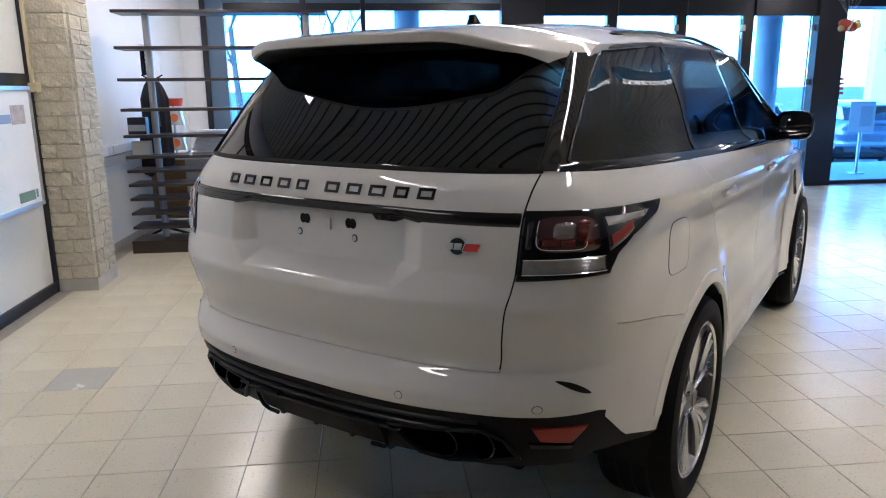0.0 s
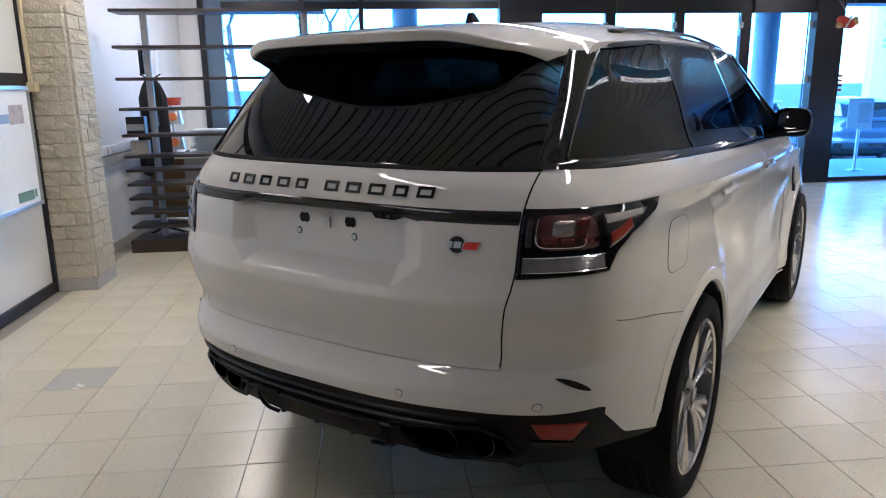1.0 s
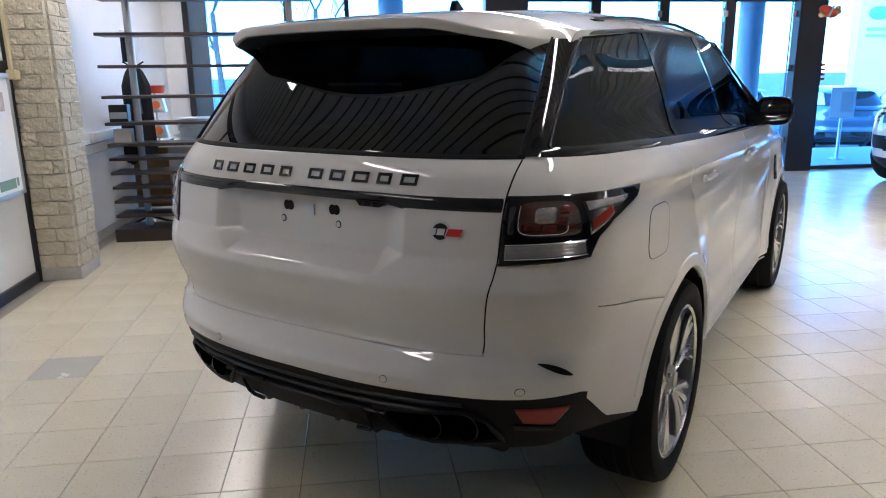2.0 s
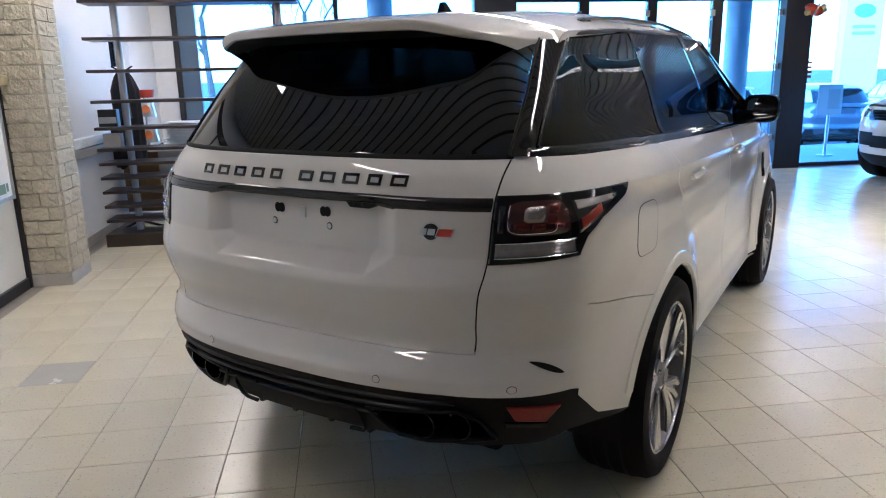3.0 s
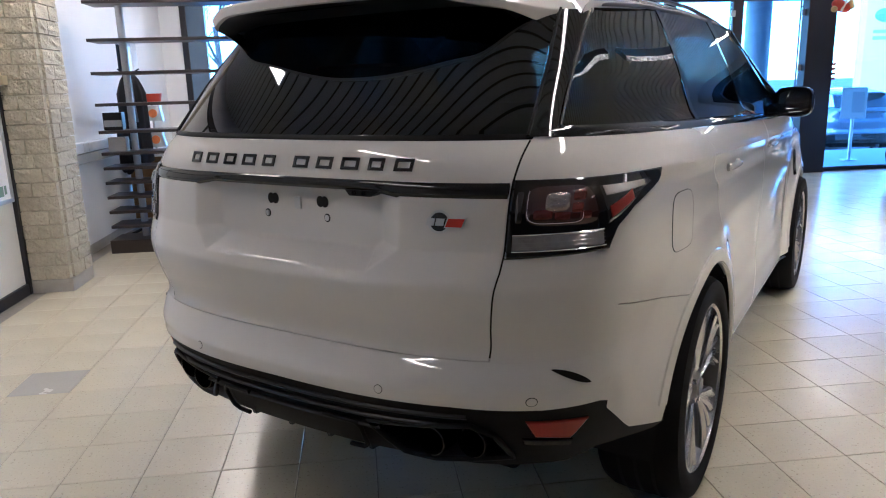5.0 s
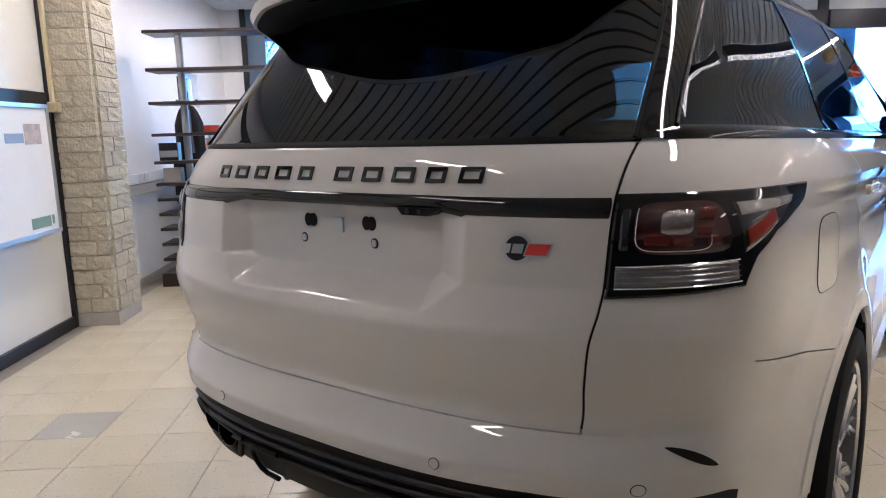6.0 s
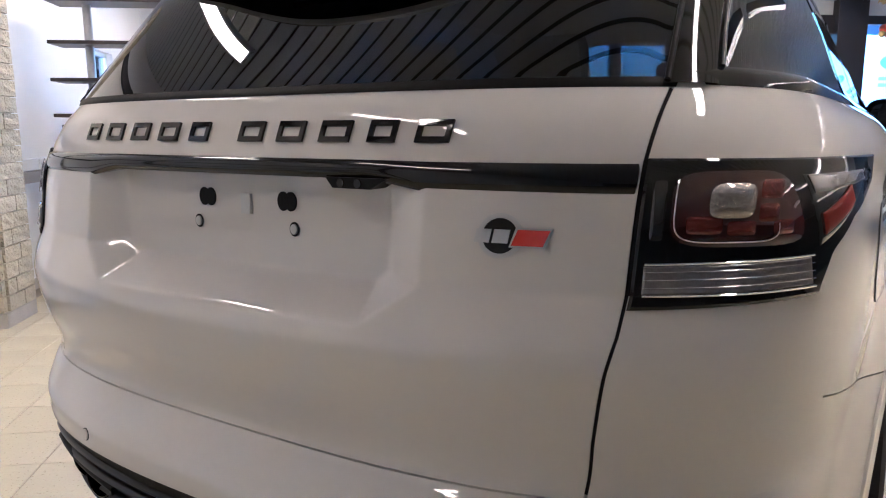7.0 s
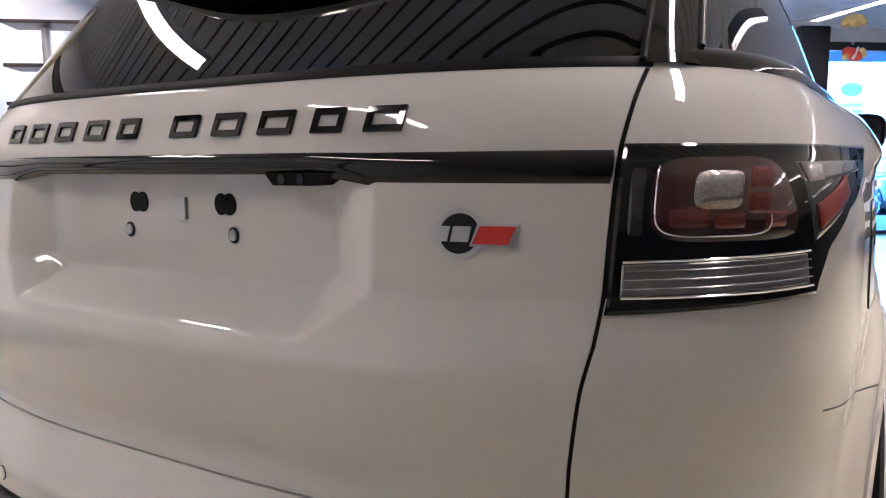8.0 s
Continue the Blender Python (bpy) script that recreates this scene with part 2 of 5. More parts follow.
def slab(bm, outline, f, depth):
    """A plate cut along an outline of (a, b); f(a, b, d) gives the place at depth d."""
    front = [bm.verts.new(f(a, b, 0.0)) for a, b in outline]
    back = [bm.verts.new(f(a, b, depth)) for a, b in outline]
    bm.faces.new(front)
    bm.faces.new(back[::-1])
    for i in range(len(outline)):
        j = (i + 1) % len(outline)
        bm.faces.new((front[i], back[i], back[j], front[j]))
    bmesh.ops.recalc_face_normals(bm, faces=bm.faces[:])
    return bm


def pw(x, pts):
    """A smooth curve through (x, y) points with rising x, flat beyond the ends."""
    if x <= pts[0][0]:
        return pts[0][1]
    if x >= pts[-1][0]:
        return pts[-1][1]
    for i in range(len(pts) - 1):
        (x0, y0), (x1, y1) = pts[i], pts[i + 1]
        if x <= x1:
            d = (y1 - y0) / (x1 - x0)

            def slope(k):
                if k == 0 or k == len(pts) - 1:
                    return d
                a = (pts[k][1] - pts[k - 1][1]) / (pts[k][0] - pts[k - 1][0])
                b = (pts[k + 1][1] - pts[k][1]) / (pts[k + 1][0] - pts[k][0])
                return 0.0 if a * b <= 0 else 2 * a * b / (a + b)
            t, h = (x - x0) / (x1 - x0), x1 - x0
            m0, m1 = slope(i) * h, slope(i + 1) * h
            return (2 * t**3 - 3 * t**2 + 1) * y0 + (t**3 - 2 * t**2 + t) * m0 + (-2 * t**3 + 3 * t**2) * y1 + (t**3 - t**2) * m1


def lin(x, pts):
    if x <= pts[0][0]:
        return pts[0][1]
    for (x0, y0), (x1, y1) in zip(pts, pts[1:]):
        if x <= x1:
            return y0 + (y1 - y0) * (x - x0) / (x1 - x0)
    return pts[-1][1]


def sstep(a, b, x):
    t = min(1.0, max(0.0, (x - a) / (b - a)))
    return t * t * (3 - 2 * t)

# ---- room: shell ----
U0, U1, V0, V1, ZC = -2.3, 14.2, -11.0, 8.4, 3.02
PITCH, TU, TV = 0.3045, 2.097, 0.040

bm = bmesh.new()
box(bm, U0 - 0.3, U1 + 0.3, V0 - 0.3, V1 + 0.25, -0.16, -0.004)
floor = structure("floor", bm, M_GROUT, ROOM, "showroom floor of cream speckled ceramic tiles with grey joints", "floor")

bm = bmesh.new()
s = 0.0
while s < V1 - V0:
    v = V0 + s
    box(bm, U0, U1, v + 0.010, v + 0.090, ZC, ZC + 0.012)
    s += 0.10
structure("ceiling", bm, M_CEIL, ROOM, "pale metal strip ceiling with narrow dark joints", "ceiling")

structure("ceiling_void", cube(U0 - 0.3, U1 + 0.3, V0 - 0.3, V1 + 0.3, ZC + 0.03, ZC + 0.15), M_CEILGAP, ROOM, "dark void above the ceiling strips", "ceiling")


def lamp_row(u, v0, v1, glow=None):
    t = thing("ceiling_light", "long white fluorescent strip light set in the ceiling", "ceiling light", ROOM @ pose(u, (v0 + v1) / 2, ZC), "ceiling lights")
    h = (v1 - v0) / 2
    bm = bmesh.new()
    box(bm, -0.075, -0.055, -h, h, -0.03, 0.0)
    box(bm, 0.055, 0.075, -h, h, -0.03, 0.0)
    box(bm, -0.055, 0.055, -h - 0.01, -h + 0.01, -0.03, 0.0)
    box(bm, -0.055, 0.055, h - 0.01, h + 0.01, -0.03, 0.0)
    part("housing", bm, M_SIGN, t)
    part("diffuser", cube(-0.054, 0.054, -h + 0.012, h - 0.012, -0.022, -0.006), glow or M_LAMP, t, "glowing white diffuser")


def louvre_row(u, v0, v1):
    """A deep strip light whose cross blades hide the tube from the side."""
    t = thing("ceiling_light", "deep strip light with dark cross blades under the ceiling", "ceiling light", ROOM @ pose(u, (v0 + v1) / 2, ZC), "louvred ceiling lights")
    h = (v1 - v0) / 2
    bm = bmesh.new()
    for x in (-0.085, 0.075):
        box(bm, x, x + 0.01, -h, h, -0.095, 0.0)
    for y in (-h - 0.01, h):
        box(bm, -0.085, 0.085, y, y + 0.01, -0.095, 0.0)
    part("housing", bm, M_DKALLOY, t)
    part("diffuser", cube(-0.074, 0.074, -h + 0.002, h - 0.002, -0.016, -0.004), M_LAMPDEEP, t, "glowing white diffuser")
    for i in range(1, 20):
        y = -h + 2 * h * i / 20
        part("blade", cube(-0.074, 0.074, y - 0.002, y + 0.002, -0.092, -0.018), M_DKALLOY, t)


ROWS = ((-1.45, (2, 3, 4, 5)), (1.73, (1, 2, 3, 4, 5)), (6.85, (5,)))
for u, ks in ROWS:
    for k in ks:
        lamp_row(u + (0.14 if u < 0 and k > 3 else 0), -2.50 + 1.76 * k, -1.02 + 1.76 * k)
lamp_row(-1.35, -1.46, 0.02, M_LAMPDIM)
# row u = 9.6 is unseen, added to brighten the right-hand floor
for u in (5.35, 9.6):
    for k in (0, 1, 2, 3):
        louvre_row(u, -2.50 + 1.76 * k, -1.02 + 1.76 * k)

# ---- room: walls ----
def wall_boxes(name, boxes, label, mat=None):
    bm = bmesh.new()
    for b in boxes:
        box(bm, *b)
    return structure(name, bm, mat or M_WALL, ROOM, label, "wall")


# wall beyond the column, with a narrow window
wall_boxes("wall_west", [(U0 - 0.2, U0, 3.6, 6.40, 0, ZC), (U0 - 0.2, U0, 6.40, 7.15, 0, 1.70), (U0 - 0.2, U0, 6.40, 7.15, 2.08, ZC), (U0 - 0.2, U0, 7.15, V1 + 0.2, 0, ZC)], "plain white painted wall with a small window")
wall_boxes("wall_north", [(U0, -2.021, V1 - 0.05, V1 + 0.2, 0, ZC)], "narrow white wall pier beside the shop front")
# unseen south and east walls close the room, darkened so little light bounces back
wall_boxes("wall_south", [(U0 - 0.2, U1 + 0.2, V0 - 0.2, V0, 0, ZC)], "unseen closing wall, darkened to cut bounced light", M_DIMWALL)
wall_boxes("wall_east", [(U1, U1 + 0.2, V0, V1 + 0.2, 0, ZC)], "unseen closing wall, darkened to cut bounced light", M_DIMWALL)
wall_boxes("wall_west_lower", [(U0 - 0.2, U0, V0, -1.2, 0, ZC), (U0 - 0.2, U0, -1.2, 3.6, 2.75, ZC)], "white wall above the glazed partition")
w = thing("window_2", "small window with a pale frame in the white wall", "window", ROOM, kind="structure")
bm = bmesh.new()
for b in ((6.40, 7.15, 1.70, 1.74), (6.40, 7.15, 2.04, 2.08), (6.40, 6.44, 1.74, 2.04), (7.11, 7.15, 1.74, 2.04)):
    box(bm, U0 - 0.12, U0 - 0.06, *b, bevel=0.004)
part("window_frame", bm, M_SIGN, w)
p = part("pane", cube(U0 - 0.095, U0 - 0.085, 6.44, 7.11, 1.74, 2.04), M_PANE, w)
p.visible_shadow = False

bm = bmesh.new()
box(bm, U0, U0 + 0.014, 4.05, V1, 0, 0.09, bevel=0.003)
structure("baseboard", bm, M_PLINTH, ROOM, "grey stone skirting along the white wall", "skirting")

# cable duct with sockets on the white wall
t = thing("cable_duct", "white cable duct with grey band and socket plates on the wall", "cable duct", ROOM)
part("channel", cube(U0, U0 + 0.055, 4.08, 7.6, 0.955, 1.045, bevel=0.004), M_SIGN, t)
part("lower_channel", cube(U0, U0 + 0.05, 4.08, 7.6, 0.855, 0.945, bevel=0.004), M_PLINTH, t, "grey lower channel")
for v in (4.98, 5.10):
    bm = cube(U0 + 0.055, U0 + 0.064, v - 0.045, v + 0.045, 0.965, 1.037, bevel=0.003)
    rod(bm, (U0 + 0.0635, v, 1.0), (U0 + 0.0665, v, 1.0), 0.02, seg=16)
    part("socket", bm, M_PAPER, t)

# ---- glazed partition ----
def partition():
    t = thing("partition", "glazed partition of dark anodised frames and frosted white panels", "partition", ROOM, kind="structure")
    vs = (-1.2, 0.45, 2.02, 3.60)
    for v in vs:
        part("post", cube(U0 - 0.035, U0 + 0.035, v - 0.055, v + 0.02, 0, 2.75, bevel=0.004), M_FRAME, t)
    for a, b in zip(vs, vs[1:]):
        for z0, z1 in ((0.0, 0.085), (0.775, 0.865), (1.60, 1.69), (2.67, 2.75)):
            part("rail", cube(U0 - 0.03, U0 + 0.03, a + 0.021, b - 0.056, z0, z1, bevel=0.004), M_FRAME, t)
        for z0, z1 in ((0.086, 0.774), (0.866, 1.599), (1.691, 2.669)):
            part("panel", cube(U0 - 0.01, U0 + 0.008, a + 0.022, b - 0.057, z0, z1, bevel=0.002), M_PANEL, t)


partition()

# whiteboard hung on the partition
t = thing("whiteboard", "white notice board in an aluminium frame with printed sheets", "notice board", ROOM)
B0, B1, Z0, Z1, UB = 1.80, 3.34, 0.745, 1.60, U0 + 0.10
part("board", cube(UB, UB + 0.012, B0 + 0.02, B1 - 0.02, Z0 + 0.02, Z1 - 0.02), M_PAPER, t)
for b in ((B0, B1, Z0, Z0 + 0.03), (B0, B1, Z1 - 0.03, Z1), (B0, B0 + 0.03, Z0 + 0.03, Z1 - 0.03), (B1 - 0.03, B1, Z0 + 0.03, Z1 - 0.03)):
    part("frame_bar", cube(UB - 0.004, UB + 0.022, *b, bevel=0.004), M_ALU, t)
for v in (2.1, 3.1):
    part("bracket", cube(U0 + 0.03, UB, v - 0.03, v + 0.03, 1.45, 1.51), M_ALU, t)
part("picture", cube(UB + 0.012, UB + 0.0135, 3.02, 3.22, 1.34, 1.47), M_BROWNPRINT, t, "brown printed picture")
part("banner", cube(UB + 0.012, UB + 0.0135, 2.80, 3.01, 1.35, 1.41), M_BLUEPRINT, t, "blue printed strip")
part("banner", cube(UB + 0.012, UB + 0.0135, 2.98, 3.22, 0.80, 0.87), M_GREEN, t, "green printed bar")
part("banner", cube(UB + 0.012, UB + 0.0135, 3.235, 3.265, 0.81, 0.87), M_GREEN, t, "small green printed mark")

# conduit and box beside the column
t = thing("wall_switch", "beige surface conduit ending in a small beige box", "switch box", ROOM)
part("conduit", cube(U0 + 0.036, U0 + 0.062, 3.535, 3.572, 1.62, 3.0, bevel=0.006), M_BEIGE, t)
part("box", cube(U0 + 0.036, U0 + 0.10, 3.49, 3.575, 1.555, 1.625, bevel=0.008), M_BEIGE, t)

# ---- column of split stone ----
CU0, CU1, CV0, CV1 = -2.264, -1.975, 3.585, 4.0
column = structure("column", cube(CU0, CU1 - 0.018, CV0 + 0.018, CV1 - 0.018, 0, ZC), M_MORTAR, ROOM, "square column of cream split-face stone blocks", "column")
bm = bmesh.new()
box(bm, CU0, CU1 + 0.012, CV0 - 0.012, CV0 + 0.02, 0, 0.10, bevel=0.003)
box(bm, CU1 - 0.02, CU1 + 0.012, CV0 + 0.02, CV1, 0, 0.10, bevel=0.003)
part("plinth", bm, M_PLINTH, column, "grey stone plinth")

# ---- glazed facade ----
def facade():
    t = thing("window_1", "tall glazed shop front in dark anodised frames", "shop front", ROOM, kind="structure")
    v0, v1 = V1 - 0.06, V1 + 0.06
    posts = [(-2.02, -1.71), (-0.66, -0.58), (0.18, 0.25), (2.18, 2.80), (3.78, 3.93), (4.84, 4.99), (5.88, 6.04), (7.0, 7.45), (10.9, 11.0), (14.1, 14.2)]
    for a, b in posts:
        d = 0.12 if b - a > 0.4 else 0.0
        if a < -2:
            part("post", cube(-2.02, -1.945, v0 - 0.03, v1, 0.0, ZC - 0.002, bevel=0.005), M_FRAME, t)
            part("side_panel", cube(-1.944, -1.71, v0, v1, 0.0, ZC - 0.002, bevel=0.003), M_BLUEFACE, t, "blue-grey side panel")
            continue
        part("post", cube(a, b, v0 - d, v1, 0.0, ZC - 0.002, bevel=0.005), M_FRAME, t)
    for (a, b), (c, d) in zip(posts, posts[1:]):
        part("sill", cube(b + 0.001, c - 0.001, v0 + 0.02, v1 - 0.02, 0.0, 0.06 if b > 2 else 0.5, bevel=0.004), M_FRAME, t)
        top = 2.64 if b < 2 else (2.57 if b < 7 else 2.70)
        part("head", cube(b + 0.001, c - 0.001, v0 + (0.02 if b < 2 else -0.04), v1 - 0.02, top, (top + 0.10) if b < 2 else 2.82, bevel=0.004), M_FRAME, t)
        part("fascia", cube(b + 0.001, c - 0.001, v0 + 0.01, v1 - 0.02, (top + 0.101) if b < 2 else 2.821, ZC - 0.004), M_BLUEFACE if b < 2 else M_CEIL, t)
        p = part("pane", cube(b + 0.001, c - 0.001, V1 - 0.006, V1 + 0.006, 0.061 if b > 2 else 0.501, top - 0.001), M_PANE, t)
        p.visible_shadow = False
        if 2 < b < 7:
            for z in (0.45, 1.55, 2.35):
                part("hinge", cube(c - 0.05, c + 0.02, v0 - 0.025, v0 - 0.001, z, z + 0.09, bevel=0.004), M_ALU, t)


facade()

# ---- wenge shelf unit standing before the desk ----
def shelf_unit():
    t = thing("shelf_unit", "open rack of thin dark wenge shelves on grey metal posts", "shelf", ROOM)
    L, R, va, vb = -2.085, -0.14, 4.90, 5.22
    zs = (2.29, 1.965, 1.676, 1.397, 1.15, 0.952, 0.817, 0.681, 0.544, 0.405, 0.265)
    for z in zs:
        part("shelf", cube(L, R, va, vb, z - 0.028, z, bevel=0.003), M_DARKWOOD, t)
    part("plinth", cube(L - 0.02, R + 0.3, va - 0.02, vb + 0.02, 0, 0.125, bevel=0.004), M_DARKWOOD, t)
    for u in (-1.835, -0.335):
        part("post", rod(bmesh.new(), (u, vb - 0.12, 0.125), (u, vb - 0.12, 2.262), 0.033, seg=20), M_POST, t, smooth=40)


shelf_unit()

# ---- the car: its skin ----
HUB_R, HUB_F, HUB_Z, TYRE = 1.068, 3.991, 0.397, 0.397
NL = 3.0
REAR = [(0.22, 0.26), (0.34, 0.15), (0.42, 0.085), (0.52, 0.03), (0.60, 0.006), (0.66, -0.009), (0.684, -0.007), (0.698, 0.001), (0.716, 0.018), (0.742, 0.043), (0.765, 0.062), (0.79, 0.066), (0.86, 0.052), (0.955, 0.040), (0.985, 0.046), (1.05, 0.060), (1.20, 0.081), (1.27, 0.10), (1.325, 0.135), (1.50, 0.262), (1.64, 0.368), (1.72, 0.43)]
FRONT = [(0.22, 4.60), (0.40, 4.78), (0.60, 4.85), (0.75, 4.855), (0.95, 4.80), (1.05, 4.70), (1.12, 4.35), (1.18, 4.0), (1.30, 3.82), (1.50, 3.50), (1.70, 3.18)]
SIDE = [(0.22, 0.86), (0.32, 0.925), (0.45, 0.945), (0.70, 0.950), (0.92, 0.951), (1.05, 0.950), (1.12, 0.947), (1.17, 0.938), (1.22, 0.916), (1.28, 0.878), (1.335, 0.842), (1.50, 0.774), (1.64, 0.706), (1.72, 0.662)]
WRAP = 0.52


def table(pts):
    """The curve through pts as a quick function of height, 0 to 2 m."""
    t = [pw(i / 1000, pts) for i in range(2002)]

    def f(z):
        i = min(2000, max(0, int(z * 1000)))
        return t[i] + (t[i + 1] - t[i]) * (z * 1000 - i)
    return f


rear_y, front_y, side_x = table(REAR), table(FRONT), table(SIDE)


def half_width(y, z):
    w = side_x(z)
    w *= 1 - (0.05 + 0.035 * (1 - sstep(0.74, 0.95, z))) * (1 - sstep(0.1, 1.0, y)) - 0.05 * sstep(3.9, 4.8, y)
    if 1.10 < z < 1.332 and y > 0.42:
        # full shoulder along the doors
        w += 0.034 * sstep(0.42, 0.95, y) * sstep(1.10, 1.275, z) * (1 - sstep(1.270, 1.332, z)) * (1 - sstep(3.4, 4.2, y))
    if y > 1.4:
        # the doors are bowed in plan
        w -= 0.010 * min(y - 1.4, 2.2) ** 2 * sstep(0.3, 0.5, z) * (1 - sstep(1.15, 1.33, z)) * 0.5
    if 0.36 < y < 4.3 and 0.9 < z < 1.32:
        # sharp feature line along the shoulder with a hollow below it
        zc = 1.222 - 0.028 * (y - 0.5)
        up = max(0.0, 1 - (z - zc) / 0.085) if z > zc else max(0.0, 1 - (zc - z) / 0.022)
        hollow = math.exp(-((z - zc + 0.055) / 0.032) ** 2)
        w += sstep(0.36, 0.75, y) * (1 - sstep(3.7, 4.3, y)) * (0.011 * up - 0.007 * hollow)
    for h in (HUB_R, HUB_F):
        if abs(y - h) > 0.66 or z > 1.06:
            continue
        d = math.hypot(y - h, (z - HUB_Z))
        w += 0.030 * (1 - sstep(0.44, 0.66, d)) * sstep(0.10, 0.35, z) * (1 - sstep(0.95, 1.1, z))
    return w


def ledge(z, x):
    """How far the crease under the plate panel stands proud of the tail at height z and width x."""
    zc = 0.950 + 0.085 * x * x
    if z <= 0.775 or z >= 1.050:
        return 0.0
    d = ((z - 0.775) / (zc - 0.775)) ** 0.8 if z < zc else (1.050 - z) / (1.050 - zc)
    return max(0.0, 0.022 * (1.0 - math.hypot(1 - d, 0.04))) * (1 - 0.55 * sstep(0.45, 0.72, x)) * (1 - sstep(0.74, 0.90, x))


def skin(k, z):
    """The car's outer skin: k from 0 (middle of the tail) over 1 (behind the corner) and 2 (front wing) to 3 (middle of the nose)."""
    ra, fr = rear_y(z), front_y(z)
    ya, yb = ra + WRAP, fr - 0.62
    if k <= 1:
        a = k * math.pi / 2
        s, c = math.sin(a), math.cos(a)
        e = NL - 0.45 * (1 - sstep(0.665, 0.765, z))
        n = (s**e + c**e) ** (1 / e)
        y = ra - ledge(z, 0.9 * s / n) + WRAP * (1 - c / n)
        return Vector((half_width(y, z) * s / n, y, z))
    if k <= 2:
        y = ya + (yb - ya) * (k - 1)
        return Vector((half_width(y, z), y, z))
    a = (3 - k) * math.pi / 2
    s, c = math.sin(a), math.cos(a)
    n = (s**2.6 + c**2.6) ** (1 / 2.6)
    y = fr - 0.62 * (1 - c / n)
    return Vector((half_width(y, z) * s / n, y, z))


def kx(x, z):
    lo, hi = 0.0, 1.0
    for _ in range(18):
        mid = (lo + hi) / 2
        lo, hi = (mid, hi) if skin(mid, z).x < x else (lo, mid)
    return lo


def ky(y, z):
    ya, yb = rear_y(z) + WRAP, front_y(z) - 0.62
    if ya <= y <= yb:
        return 1 + (y - ya) / (yb - ya)
    lo, hi = (0.0, 1.0) if y < ya else (2.0, 3.0)
    for _ in range(18):
        mid = (lo + hi) / 2
        lo, hi = (mid, hi) if skin(mid, z).y < y else (lo, mid)
    return lo


def normal(k, z):
    e = 0.004
    if k < 0.02:
        a, b = skin(0.0, z), skin(0.03, z)
        t = Vector((1, 0, 0))
    else:
        t = skin(min(3, k + e), z) - skin(k - e, z)
    n = t.cross(skin(k, z + 0.006) - skin(k, z - 0.006))
    return n.normalized()


def on(k, z, d=0.0, s=1):
    """A place d metres proud of the skin, on the right (s = 1) or left side."""
    p = skin(k, z) + (normal(k, z) * d if d else Vector())
    return Vector((p.x * s, p.y, p.z))


def onx(x, z, d=0.0):
    """A place on the tail at the signed width x."""
    return on(kx(abs(x), z), z, d, 1 if x >= 0 else -1)


def panel(f, nu, nv, s=1, d=None, lip=0.014, inset=0.0022, off=0.0):
    """A pressed panel: f(u, v) gives (k, z); its rim is turned inwards, which leaves a shut line."""
    bm = bmesh.new()

    def at(u, v, sink):
        k, z = f(u, v)
        return on(k, z, off + (d(k, z) if d else 0.0) - sink, s)
    us = [i / nu for i in range(nu + 1)]
    vs = [j / nv for j in range(nv + 1)]
    rows = [[bm.verts.new(at(u, v, 0.0)) for v in vs] for u in us]
    for i in range(nu):
        for j in range(nv):
            bm.faces.new((rows[i][j], rows[i + 1][j], rows[i + 1][j + 1], rows[i][j + 1]))
    ring = [(i, 0) for i in range(nu)] + [(nu, j) for j in range(nv)] + [(i, nv) for i in range(nu, 0, -1)] + [(0, j) for j in range(nv, 0, -1)]
    co = [rows[i][j].co.copy() for i, j in ring]
    nrm = [on(*f(us[i], vs[j]), off + 0.01, s) - on(*f(us[i], vs[j]), off, s) for i, j in ring]
    cen = sum(co, Vector()) / len(co)
    lipv = [bm.verts.new(c - n * (0.25 if lip > 0.004 else 0.1) + (c - c)) for c, n in zip(co, nrm)]
    deep = [bm.verts.new(c - n * (lip * 100)) for c, n in zip(co, nrm)]
    # pull the rim in a little, so that the edge is rounded
    m = len(ring)
    for q in range(m):
        t = (co[(q + 1) % m] - co[q - 1])
        if t.length < 1e-6:
            continue
        w = nrm[q].normalized().cross(t.normalized())
        if w.dot(cen - co[q]) < 0:
            w = -w
        rows[ring[q][0]][ring[q][1]].co = co[q] + w * inset
    for q in range(m):
        r = (q + 1) % m
        a, b = rows[ring[q][0]][ring[q][1]], rows[ring[r][0]][ring[r][1]]
        bm.faces.new((b, a, lipv[q], lipv[r]))
        bm.faces.new((lipv[r], lipv[q], deep[q], deep[r]))
    bmesh.ops.recalc_face_normals(bm, faces=bm.faces[:])
    bm.faces.ensure_lookup_table()
    mid_f = bm.faces[(nu // 2) * nv + nv // 2]
    k, z = f(0.5, 0.5)
    if mid_f.normal.dot(on(k, z, 0.01, s) - on(k, z, 0, s)) < 0:
        bmesh.ops.reverse_faces(bm, faces=bm.faces[:])
    return bm


def mix(a, b, t):
    return a + (b - a) * t


def belt(y):
    """Height of the waistline under the side windows."""
    return 1.338 - 0.030 * (y - 0.3)


def arch(y, h, r):
    """Height of the wheel opening's rim at y, or 0 beyond it."""
    d = abs(y - h)
    return HUB_Z + math.sqrt(r * r - d * d) if d < r else 0.0


RA = 0.447


PLATE_Y = 0.119
GATE_EDGE = [(0.77, 0.620), (0.85, 0.632), (0.95, 0.649), (1.0, 0.659), (1.05, 0.663), (1.22, 0.668), (1.32, 0.677)]


